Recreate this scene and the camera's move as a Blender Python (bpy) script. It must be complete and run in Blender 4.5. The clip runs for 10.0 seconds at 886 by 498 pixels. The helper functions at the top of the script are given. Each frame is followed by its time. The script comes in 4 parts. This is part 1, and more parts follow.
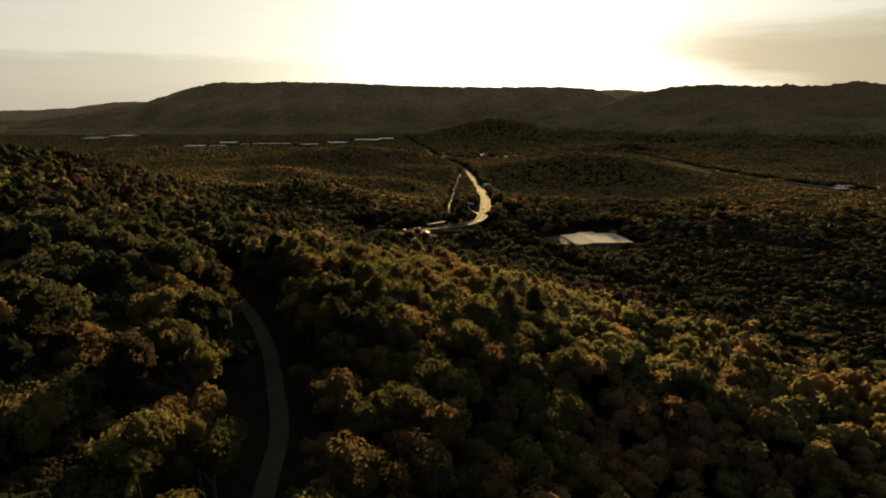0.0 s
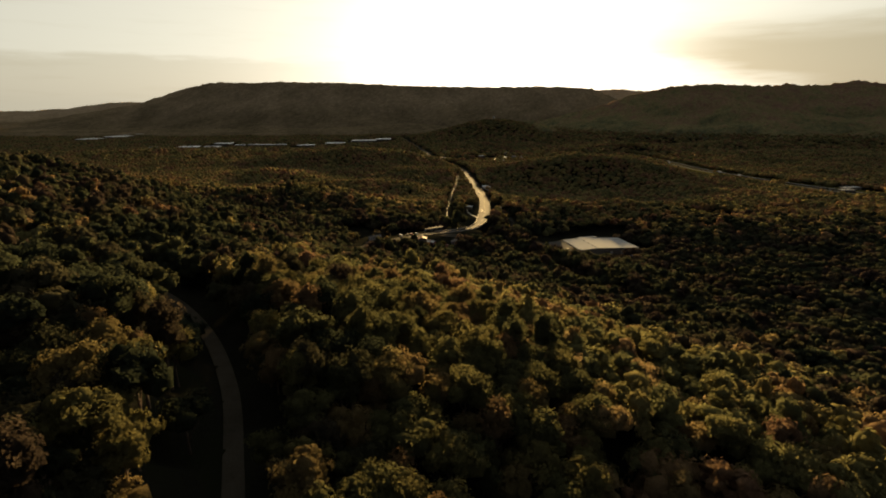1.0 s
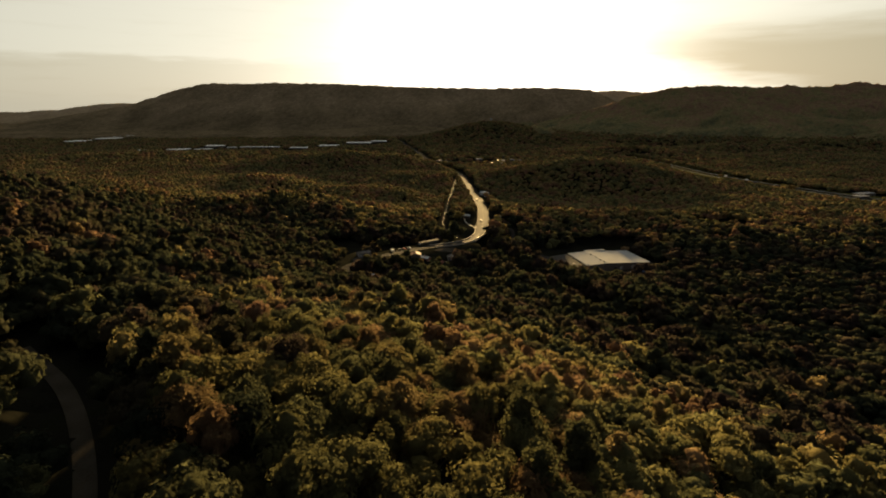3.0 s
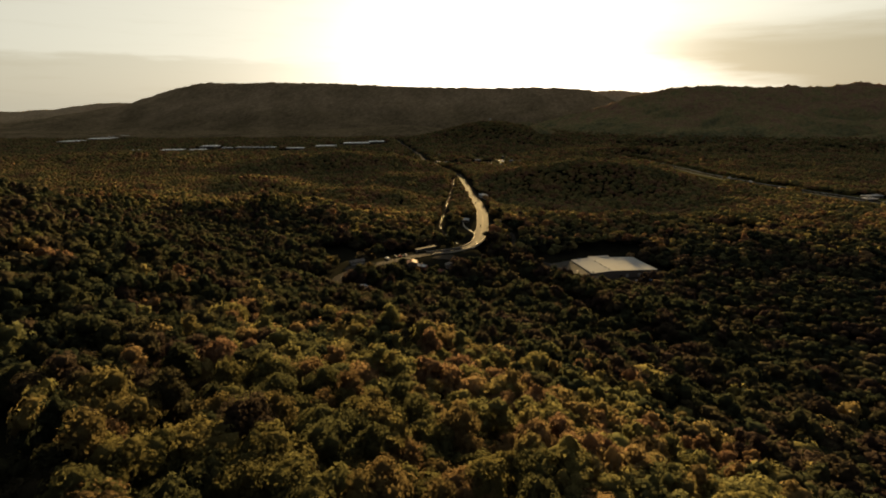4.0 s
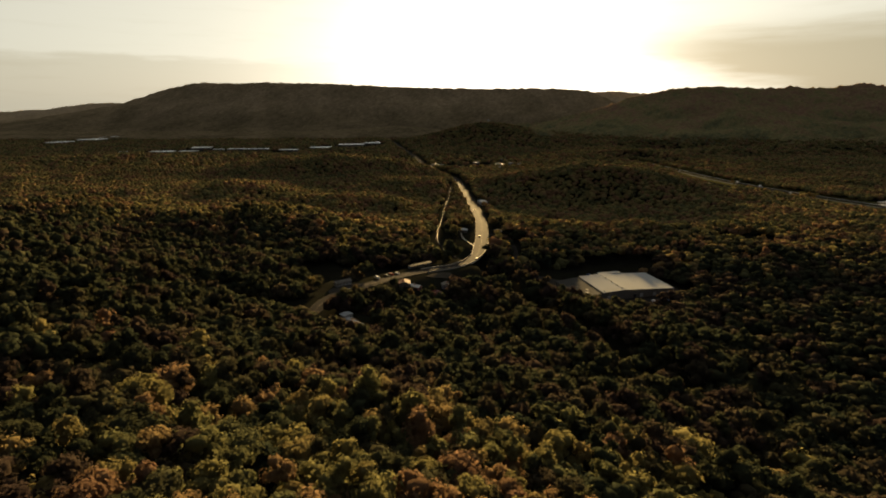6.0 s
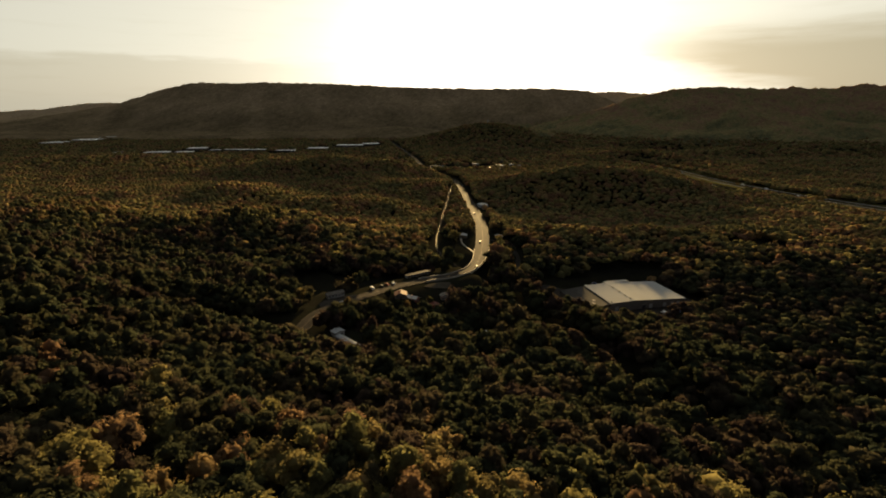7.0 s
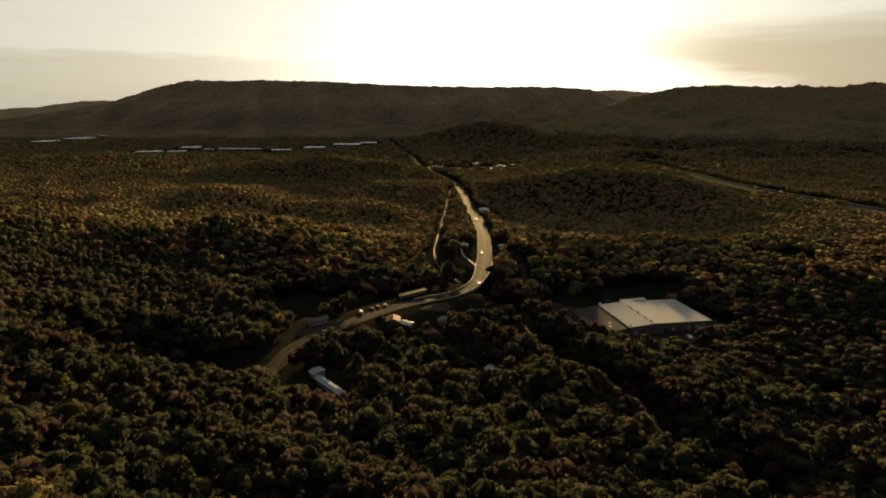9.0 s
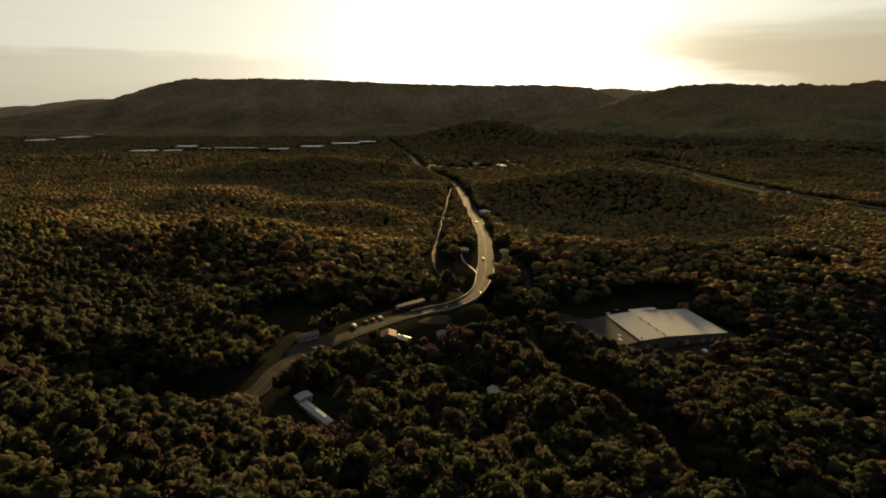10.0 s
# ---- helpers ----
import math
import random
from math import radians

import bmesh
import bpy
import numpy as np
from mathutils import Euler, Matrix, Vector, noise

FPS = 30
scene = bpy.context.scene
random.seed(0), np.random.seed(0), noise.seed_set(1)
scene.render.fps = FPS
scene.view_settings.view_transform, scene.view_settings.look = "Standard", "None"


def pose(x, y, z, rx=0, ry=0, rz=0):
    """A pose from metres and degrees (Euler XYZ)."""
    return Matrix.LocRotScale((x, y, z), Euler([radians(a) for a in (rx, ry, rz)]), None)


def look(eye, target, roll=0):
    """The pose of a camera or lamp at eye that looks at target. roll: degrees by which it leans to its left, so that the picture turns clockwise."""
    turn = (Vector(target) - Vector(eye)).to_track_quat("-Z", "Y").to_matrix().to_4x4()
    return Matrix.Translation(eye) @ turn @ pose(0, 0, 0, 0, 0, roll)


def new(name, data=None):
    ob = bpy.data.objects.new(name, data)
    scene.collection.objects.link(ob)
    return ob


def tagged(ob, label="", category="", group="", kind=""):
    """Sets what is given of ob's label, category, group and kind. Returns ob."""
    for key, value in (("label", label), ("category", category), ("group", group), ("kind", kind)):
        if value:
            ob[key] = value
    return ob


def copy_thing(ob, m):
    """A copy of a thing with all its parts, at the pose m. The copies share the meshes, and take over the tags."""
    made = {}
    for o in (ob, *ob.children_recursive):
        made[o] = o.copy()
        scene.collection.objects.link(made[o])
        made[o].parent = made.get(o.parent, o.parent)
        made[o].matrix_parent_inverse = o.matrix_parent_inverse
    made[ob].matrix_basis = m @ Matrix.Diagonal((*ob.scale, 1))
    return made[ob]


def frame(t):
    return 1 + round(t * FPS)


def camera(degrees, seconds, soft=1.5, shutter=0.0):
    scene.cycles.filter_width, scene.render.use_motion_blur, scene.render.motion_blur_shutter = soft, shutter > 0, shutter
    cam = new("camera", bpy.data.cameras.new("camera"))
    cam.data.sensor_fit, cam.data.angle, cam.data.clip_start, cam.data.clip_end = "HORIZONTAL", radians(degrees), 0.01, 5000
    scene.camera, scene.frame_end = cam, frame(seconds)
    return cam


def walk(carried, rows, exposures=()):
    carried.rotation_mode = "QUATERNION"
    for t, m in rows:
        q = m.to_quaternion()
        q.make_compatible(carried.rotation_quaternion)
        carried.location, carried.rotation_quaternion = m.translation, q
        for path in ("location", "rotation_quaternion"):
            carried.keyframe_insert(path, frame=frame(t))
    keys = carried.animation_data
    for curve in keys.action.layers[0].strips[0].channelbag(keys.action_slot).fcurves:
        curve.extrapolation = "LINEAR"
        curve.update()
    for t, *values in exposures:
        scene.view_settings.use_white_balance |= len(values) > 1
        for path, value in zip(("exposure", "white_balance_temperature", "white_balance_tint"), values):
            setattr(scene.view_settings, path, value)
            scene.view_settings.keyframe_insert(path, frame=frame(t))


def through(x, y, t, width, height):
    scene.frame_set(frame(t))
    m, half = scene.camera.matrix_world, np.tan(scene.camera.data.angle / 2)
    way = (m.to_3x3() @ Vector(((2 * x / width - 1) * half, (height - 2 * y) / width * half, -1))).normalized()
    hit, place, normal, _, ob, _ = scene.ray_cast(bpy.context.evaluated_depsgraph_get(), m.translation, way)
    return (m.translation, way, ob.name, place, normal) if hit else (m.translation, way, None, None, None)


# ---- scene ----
cam = camera(82.3, 10.0, soft=1.9)
METRES, EYE, TILT, LEAN, TURN = 250.0, 170.0, -16.0, 0.0, 0.0
ROWS = [
    (0.0, 0.0, 0.0, 0.0, 0.0, 0.0, 0.0),
    (0.5, 0.0013, 0.0418, 0.0131, -0.07, -0.06, 0.07),
    (1.0, 0.0027, 0.0867, 0.027, -0.17, 0.0, 0.13),
    (1.5, 0.0044, 0.1332, 0.0417, -0.25, 0.06, 0.17),
    (2.0, 0.0062, 0.1807, 0.0572, -0.33, 0.12, 0.21),
    (2.5, 0.0079, 0.2286, 0.0729, -0.43, 0.13, 0.2),
    (4.0, 0.0134, 0.373, 0.1185, -0.68, 0.09, 0.2),
    (4.5, 0.0153, 0.4214, 0.1337, -0.76, 0.13, 0.2),
    (5.0, 0.017, 0.4695, 0.1492, -0.83, 0.14, 0.17),
    (5.5, 0.019, 0.5178, 0.1645, -0.91, 0.14, 0.18),
    (7.0, 0.0246, 0.6649, 0.2083, -1.05, 0.17, 0.14),
    (7.5, 0.0265, 0.713, 0.2232, -1.07, 0.12, 0.13),
    (8.0, 0.0279, 0.7615, 0.238, -1.1, 0.11, 0.12),
    (8.5, 0.0299, 0.8097, 0.2527, -1.1, 0.06, 0.11),
    (9.0, 0.0316, 0.8579, 0.2674, -1.1, -0.03, 0.09),
    (9.5, 0.0331, 0.9062, 0.2818, -1.14, -0.12, 0.07),
    (10.0, 0.0348, 0.9546, 0.2958, -1.14, -0.19, 0.09),
]
walk(cam, [(t, pose(0, 0, EYE, TILT, LEAN, TURN) @ pose(METRES * x, METRES * y, METRES * z, 90 + pitch, roll, yaw)) for t, x, y, z, yaw, pitch, roll in ROWS])

# ---- sky and sun ----
SUN_EL, SUN_AZ = radians(6.8), radians(7.0)
SUN_DIR = Vector((math.sin(SUN_AZ) * math.cos(SUN_EL), math.cos(SUN_AZ) * math.cos(SUN_EL), math.sin(SUN_EL)))
scene.view_settings.exposure = 2.0


def node(tree, kind, **values):
    n = tree.nodes.new(kind)
    for key, value in values.items():
        if key in n.inputs:
            n.inputs[key].default_value = value
    return n


def math_node(tree, op, a, b=None, clamp=False):
    n = tree.nodes.new("ShaderNodeMath")
    n.operation, n.use_clamp = op, clamp
    for i, v in enumerate((a, b)):
        if v is None:
            continue
        if isinstance(v, (int, float)):
            n.inputs[i].default_value = v
        else:
            tree.links.new(v, n.inputs[i])
    return n.outputs[0]


def ramp_node(tree, fac, stops):
    n = tree.nodes.new("ShaderNodeValToRGB")
    while len(n.color_ramp.elements) < len(stops):
        n.color_ramp.elements.new(0.5)
    for e, (p, c) in zip(n.color_ramp.elements, stops):
        e.position, e.color = p, (*c, 1) if len(c) == 3 else c
    tree.links.new(fac, n.inputs[0])
    return n.outputs[0]


def smooth_node(tree, v, lo, hi):
    n = tree.nodes.new("ShaderNodeMapRange")
    n.interpolation_type = "SMOOTHSTEP"
    tree.links.new(v, n.inputs["Value"])
    n.inputs["From Min"].default_value, n.inputs["From Max"].default_value = lo, hi
    return n.outputs["Result"]


def mix_color(tree, fac, a, b, blend="MIX"):
    n = tree.nodes.new("ShaderNodeMix")
    n.data_type, n.blend_type = "RGBA", blend
    for sock, v in ((n.inputs[0], fac), (n.inputs[6], a), (n.inputs[7], b)):
        if isinstance(v, (int, float)):
            sock.default_value = v
        elif isinstance(v, tuple):
            sock.default_value = (*v, 1)
        else:
            tree.links.new(v, sock)
    return n.outputs[2]


def build_sky():
    world = bpy.data.worlds.new("evening_sky")
    scene.world = world
    world.use_nodes = True
    t = world.node_tree
    t.nodes.clear()
    sky = t.nodes.new("ShaderNodeTexSky")
    sky.sky_type, sky.sun_disc = "NISHITA", False
    sky.sun_elevation, sky.sun_rotation = SUN_EL, SUN_AZ
    sky.altitude, sky.air_density, sky.dust_density, sky.ozone_density = 300, 1.0, 2.0, 1.0
    coord = t.nodes.new("ShaderNodeTexCoord")
    way = coord.outputs["Generated"]
    dot = t.nodes.new("ShaderNodeVectorMath")
    dot.operation = "DOT_PRODUCT"
    dot.inputs[1].default_value = SUN_DIR
    t.links.new(way, dot.inputs[0])
    d = math_node(t, "MAXIMUM", dot.outputs["Value"], 0.0)
    xyz = t.nodes.new("ShaderNodeSeparateXYZ")
    t.links.new(way, xyz.inputs[0])
    el = math_node(t, "ARCSINE", xyz.outputs["Z"])
    az = math_node(t, "ARCTAN2", xyz.outputs["X"], xyz.outputs["Y"])
    # forward-scattered glow of the evening haze: wide, middle and narrow lobes, thinning upwards
    wide = math_node(t, "MULTIPLY", math_node(t, "POWER", d, 0.45), 0.150)
    middle = math_node(t, "MULTIPLY", math_node(t, "POWER", d, 7.0), 0.050)
    narrow = math_node(t, "MULTIPLY", math_node(t, "POWER", d, 45.0), 0.14)
    thin = math_node(t, "SUBTRACT", 1.0, math_node(t, "MULTIPLY", smooth_node(t, el, 0.2, 1.0), 0.30))
    glow_w = math_node(t, "MULTIPLY", math_node(t, "ADD", wide, middle), thin)
    glow = mix_color(t, 1.0, glow_w, (1.0, 0.935, 0.69), "MULTIPLY")
    core = mix_color(t, 1.0, narrow, (1.0, 0.92, 0.70), "MULTIPLY")
    grey = t.nodes.new("ShaderNodeRGBToBW")
    t.links.new(sky.outputs[0], grey.inputs[0])
    hazy = mix_color(t, 0.6, sky.outputs[0], grey.outputs[0])
    base = mix_color(t, 1.0, hazy, (SKY_STRENGTH,) * 3, "MULTIPLY")
    total = mix_color(t, 1.0, mix_color(t, 1.0, base, glow, "ADD"), core, "ADD")
    # the whole evening sky, the east too, keeps a dim pale veil
    total = mix_color(t, 1.0, total, (0.019, 0.020, 0.023), "ADD")
    # stretched evening clouds: a bank low on the left, a grey wedge on the right, faint streaks between
    mapping = t.nodes.new("ShaderNodeCombineXYZ")
    t.links.new(math_node(t, "MULTIPLY", az, 3.0), mapping.inputs[0])
    t.links.new(math_node(t, "MULTIPLY", el, 26.0), mapping.inputs[1])
    grain = node(t, "ShaderNodeTexNoise", Scale=2.2, Detail=7.0, Roughness=0.55)
    t.links.new(mapping.outputs[0], grain.inputs["Vector"])
    wob = math_node(t, "MULTIPLY", math_node(t, "SUBTRACT", grain.outputs["Fac"], 0.5), 0.05)
    elw = math_node(t, "ADD", el, wob)
    left = math_node(t, "MULTIPLY", smooth_node(t, az, 0.0, -0.5), math_node(t, "SUBTRACT", 1.0, smooth_node(t, elw, 0.066, 0.080)))
    low_edge = math_node(t, "MULTIPLY_ADD", az, -0.25)
    low_edge.node.inputs[2].default_value = 0.158
    right = math_node(t, "MULTIPLY", smooth_node(t, math_node(t, "SUBTRACT", elw, low_edge), -0.006, 0.040),
                      math_node(t, "SUBTRACT", 1.0, smooth_node(t, elw, 0.085, 0.150)))
    right = math_node(t, "MULTIPLY", right, smooth_node(t, az, 0.22, 0.55))
    streak = math_node(t, "MULTIPLY", smooth_node(t, grain.outputs["Fac"], 0.5, 0.75), 0.10)
    cover = math_node(t, "ADD", math_node(t, "ADD", math_node(t, "MULTIPLY", left, 0.45), math_node(t, "MULTIPLY", right, 1.0)), streak, True)
    clouded = mix_color(t, cover, total, (0.63, 0.58, 0.49), "MULTIPLY")
    bg = t.nodes.new("ShaderNodeBackground")
    t.links.new(clouded, bg.inputs[0])
    out = t.nodes.new("ShaderNodeOutputWorld")
    t.links.new(bg.outputs[0], out.inputs[0])


SKY_STRENGTH = 0.0072
build_sky()
sun = new("sun", bpy.data.lights.new("sun", "SUN"))
sun.data.energy, sun.data.angle, sun.data.color = 5.0, radians(3.5), (1.0, 0.66, 0.26)
sun.matrix_world = look(SUN_DIR * 100, (0, 0, 0))


# ---- materials ----
def material(name, color, rough=0.8, metal=0.0, scale=1.0, vary=0.25, bump=0.15, spec=0.06, stain=(0, 0, 0), stain_amount=0.0):
    """A painted, stony or metal surface with grain, blotches and fine relief."""
    m = bpy.data.materials.new(name)
    m.use_nodes = True
    t = m.node_tree
    b = t.nodes["Principled BSDF"]
    coord = t.nodes.new("ShaderNodeTexCoord")
    fine = node(t, "ShaderNodeTexNoise", Scale=3.0 * scale, Detail=6.0, Roughness=0.6)
    broad = node(t, "ShaderNodeTexNoise", Scale=0.22 * scale, Detail=4.0)
    for n in (fine, broad):
        t.links.new(coord.outputs["Object"], n.inputs["Vector"])
    both = math_node(t, "ADD", math_node(t, "MULTIPLY", fine.outputs["Fac"], 0.5), math_node(t, "MULTIPLY", broad.outputs["Fac"], 0.5))
    col = ramp_node(t, both, [(0.3, tuple(c * (1 - vary) for c in color)), (0.7, tuple(min(1, c * (1 + vary)) for c in color))])
    if stain_amount:
        col = mix_color(t, math_node(t, "MULTIPLY", smooth_node(t, broad.outputs["Fac"], 0.5, 0.68), stain_amount), col, stain)
    t.links.new(col, b.inputs["Base Color"])
    b.inputs["Roughness"].default_value, b.inputs["Metallic"].default_value = rough, metal
    b.inputs["Specular IOR Level"].default_value = spec
    bn = node(t, "ShaderNodeBump", Strength=bump, Distance=0.05)
    t.links.new(fine.outputs["Fac"], bn.inputs["Height"])
    t.links.new(bn.outputs[0], b.inputs["Normal"])
    return m


def leaf_material(name, stops, tone_from, through=0.35, grain=2.6, relief=0.5, contrast=0.3):
    """Thin leaves: diffuse on both sides and letting part of the light through; tone picks the colour on the ramp."""
    m = bpy.data.materials.new(name)
    m.use_nodes = True
    t = m.node_tree
    t.nodes.clear()
    if tone_from == "object":
        tone = t.nodes.new("ShaderNodeObjectInfo").outputs["Random"]
    else:
        a = t.nodes.new("ShaderNodeAttribute")
        a.attribute_name = "tone"
        tone = a.outputs["Fac"]
    col = ramp_node(t, tone, stops)
    geo = t.nodes.new("ShaderNodeNewGeometry")
    island = geo.outputs["Random Per Island"]
    shift = t.nodes.new("ShaderNodeMapRange")
    t.links.new(island, shift.inputs["Value"])
    shift.inputs["To Min"].default_value, shift.inputs["To Max"].default_value = 0.84, 1.16
    coord = t.nodes.new("ShaderNodeTexCoord")
    fine = node(t, "ShaderNodeTexNoise", Scale=grain, Detail=6.0, Roughness=0.75)
    t.links.new(coord.outputs["Object"], fine.inputs["Vector"])
    mott = t.nodes.new("ShaderNodeMapRange")
    t.links.new(fine.outputs["Fac"], mott.inputs["Value"])
    mott.inputs["From Min"].default_value, mott.inputs["From Max"].default_value = 0.3, 0.7
    mott.inputs["To Min"].default_value, mott.inputs["To Max"].default_value = 1 - contrast, 1 + contrast
    col = mix_color(t, 1.0, col, math_node(t, "MULTIPLY", shift.outputs[0], mott.outputs[0]), "MULTIPLY")
    bn = node(t, "ShaderNodeBump", Strength=0.9, Distance=relief)
    t.links.new(fine.outputs["Fac"], bn.inputs["Height"])
    dif = t.nodes.new("ShaderNodeBsdfDiffuse")
    tra = t.nodes.new("ShaderNodeBsdfTranslucent")
    for s in (dif, tra):
        t.links.new(col, s.inputs["Color"])
        t.links.new(bn.outputs[0], s.inputs["Normal"])
    mix = t.nodes.new("ShaderNodeMixShader")
    mix.inputs[0].default_value = through
    t.links.new(dif.outputs[0], mix.inputs[1])
    t.links.new(tra.outputs[0], mix.inputs[2])
    out = t.nodes.new("ShaderNodeOutputMaterial")
    t.links.new(mix.outputs[0], out.inputs[0])
    return m


WOODS = [(0.0, (0.062, 0.066, 0.026)), (0.25, (0.086, 0.086, 0.030)), (0.45, (0.112, 0.102, 0.033)),
         (0.62, (0.124, 0.096, 0.036)), (0.8, (0.122, 0.082, 0.036)), (1.0, (0.100, 0.064, 0.032))]
# far mountain ramp, paled so that its colour stands in for distant haze
HAZE_PALED_WOODS = [(0.0, (0.13, 0.105, 0.062)), (0.3, (0.235, 0.182, 0.112)), (0.6, (0.37, 0.284, 0.182)), (1.0, (0.50, 0.39, 0.26))]
WOODS = [(p, (1.46 * c[0], 1.42 * c[1], 1.8 * c[2])) for p, c in WOODS]
# Nearest crowns darkened: shade and lens falloff are put into the leaf colour.
DIMMED_NEAR_WOODS = [(min(1.0, 1.35 * p), tuple(0.68 * v for v in c)) for p, c in WOODS[:5]]
M_LEAF_NEAR = leaf_material("dimmed_hardwood_leaves", DIMMED_NEAR_WOODS, "object", 0.5, contrast=0.30)
M_LEAF = leaf_material("hardwood_leaves_in_mass", WOODS, "attribute", 0.5, contrast=0.34)
M_LEAF_FAR = leaf_material("haze_paled_mountain_woods", HAZE_PALED_WOODS, "attribute", 0.3, 0.07, 2.5, 0.32)
# Brighter copy of WOODS: the valley's haze is put into the leaf colour.
HAZED_VALLEY_WOODS = [(p, tuple(v * k for v, k in zip(c, (1.18, 1.13, 1.1)))) for p, c in WOODS]
# WOODS darkened: shade on the flanks and lower slopes put into the colour.
SHADED_WOODS = [(p, (0.30 * c[0], 0.355 * c[1], 0.48 * c[2])) for p, c in WOODS]
M_LEAF_SHADED = leaf_material("shade_darkened_leaves_in_mass", SHADED_WOODS, "attribute", 0.45, contrast=0.36)
M_LEAF_NEAR_SHADED = leaf_material("shade_darkened_leaves", [(min(1.0, 1.35 * p), tuple(0.85 * v for v in c)) for p, c in SHADED_WOODS[:5]], "object", 0.5, contrast=0.30)
# lighter copy of WOODS, raised towards the near mountain's hazy look
M_LEAF_RISE = leaf_material("brown_mountain_woods", [(p, (1.25 * c[0], 1.25 * c[1], 1.5 * c[2])) for p, c in WOODS], "attribute", 0.4, 0.10, 5.0, 0.5)
M_LEAF_VALLEY = leaf_material("hazed_valley_leaves", HAZED_VALLEY_WOODS, "attribute", 0.45, 0.35, 0.5, 0.3)
M_BARK = material("grey_brown_bark", (0.10, 0.075, 0.055), 0.95, scale=4, vary=0.4, bump=0.8)
# Much darker than real leaf litter: woodland shade is put into the base colour.
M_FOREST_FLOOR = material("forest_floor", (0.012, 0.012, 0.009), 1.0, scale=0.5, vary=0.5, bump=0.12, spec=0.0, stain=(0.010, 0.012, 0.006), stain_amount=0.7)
M_ASPHALT = material("worn_asphalt", (0.034, 0.031, 0.028), 0.7, scale=0.6, vary=0.3, bump=0.03, spec=0.001, stain=(0.026, 0.024, 0.022), stain_amount=0.6)
M_DIRT = material("pale_dirt_track", (0.046, 0.041, 0.033), 0.95, scale=0.8, vary=0.35, bump=0.15, spec=0.0)
M_GRAVEL = material("track_ballast", (0.018, 0.016, 0.014), 1.0, scale=3, vary=0.4, bump=0.12, spec=0.0)
M_CONCRETE = material("weathered_concrete", (0.32, 0.29, 0.25), 0.85, scale=1.0, vary=0.2, stain=(0.14, 0.12, 0.10), stain_amount=0.5)
M_STEEL = material("polished_rail_steel", (0.22, 0.20, 0.17), 0.6, 1.0, scale=2, vary=0.2, bump=0.05)
M_GALV = material("galvanised_steel", (0.45, 0.45, 0.45), 0.6, 0.4, scale=2, vary=0.15, bump=0.05)
M_WHITE_ROOF = material("white_membrane_roof", (0.29, 0.30, 0.305), 0.85, scale=0.25, vary=0.06, bump=0.03, spec=0.01, stain=(0.26, 0.26, 0.25), stain_amount=0.45)
# Brighter than the white roof: the far halls' sunlit look is in the colour.
M_PALE_ROOF = material("sunlit_pale_roof", (0.62, 0.62, 0.60), 0.6, scale=0.25, vary=0.1, bump=0.02, spec=0.05)
M_DARK_ROOF = material("grey_gravelled_roof", (0.034, 0.033, 0.032), 0.9, scale=0.4, vary=0.25, stain=(0.055, 0.053, 0.050), stain_amount=0.4)
M_METAL_ROOF = material("pale_metal_roof", (0.27, 0.29, 0.31), 0.9, 0.0, scale=0.4, vary=0.12, bump=0.03, spec=0.0)
M_WALL = material("tan_block_wall", (0.15, 0.135, 0.115), 0.9, scale=0.6, vary=0.2, stain=(0.10, 0.09, 0.075), stain_amount=0.5)
M_WHITE_WALL = material("white_painted_wall", (0.36, 0.36, 0.35), 0.8, scale=0.6, vary=0.1, stain=(0.45, 0.42, 0.36), stain_amount=0.4)
M_BRICK = material("red_brick_wall", (0.26, 0.10, 0.07), 0.9, scale=1.5, vary=0.3)
M_RED_ROOF = material("dull_red_roof", (0.085, 0.028, 0.022), 0.75, scale=0.7, vary=0.25)
M_SHINGLE = material("grey_shingle_roof", (0.12, 0.11, 0.10), 0.9, scale=1.2, vary=0.3)
M_DARK_OPENING = material("dark_steel_door", (0.04, 0.04, 0.045), 0.5, scale=1.0, vary=0.2)
M_GLASS = material("dark_window_glass", (0.03, 0.035, 0.04), 0.3, scale=0.3, vary=0.1, bump=0.0, spec=0.3)
M_GRASS = material("dry_mown_grass", (0.075, 0.07, 0.026), 1.0, scale=0.8, vary=0.35, bump=0.25, spec=0.0)
# Near-black field: the shade that lies on it is put into the colour.
M_FIELD = material("shade_darkened_ground", (0.011, 0.011, 0.008), 1.0, scale=0.4, vary=0.4, bump=0.12, spec=0.0)
M_PAINT = material("faded_road_paint", (0.075, 0.06, 0.04), 0.8, scale=2, vary=0.25, stain=(0.08, 0.07, 0.055), stain_amount=0.6)
M_RUBBER = material("black_tyre_rubber", (0.02, 0.02, 0.02), 0.8, scale=5)
M_WATER = material("creek_water", (0.02, 0.025, 0.02), 0.06, scale=0.5, vary=0.2, bump=0.25, spec=0.6)
M_CAR = {c: material(c + "_car_paint", v, 0.5, 0.0, scale=1, vary=0.05, bump=0.0, spec=0.15) for c, v in
         (("white", (0.75, 0.75, 0.74)), ("silver", (0.45, 0.46, 0.47)), ("black", (0.02, 0.02, 0.022)), ("red", (0.35, 0.03, 0.03)), ("blue", (0.05, 0.09, 0.22)))}


# ---- the lie of the land ----
HILLS = []


def hill(x, y, r, h, stretch=1.0, turn=0.0):
    HILLS.append((x, y, r, h, stretch, radians(turn)))


# near spur under the flight line, falling to the valley ahead and to the east
hill(-150, 0, 150, 94.6), hill(-60, 60, 110, 33.8), hill(-40, 150, 90, 26.9), hill(-130, 220, 110, 41.1), hill(-260, 300, 150, 36.3)
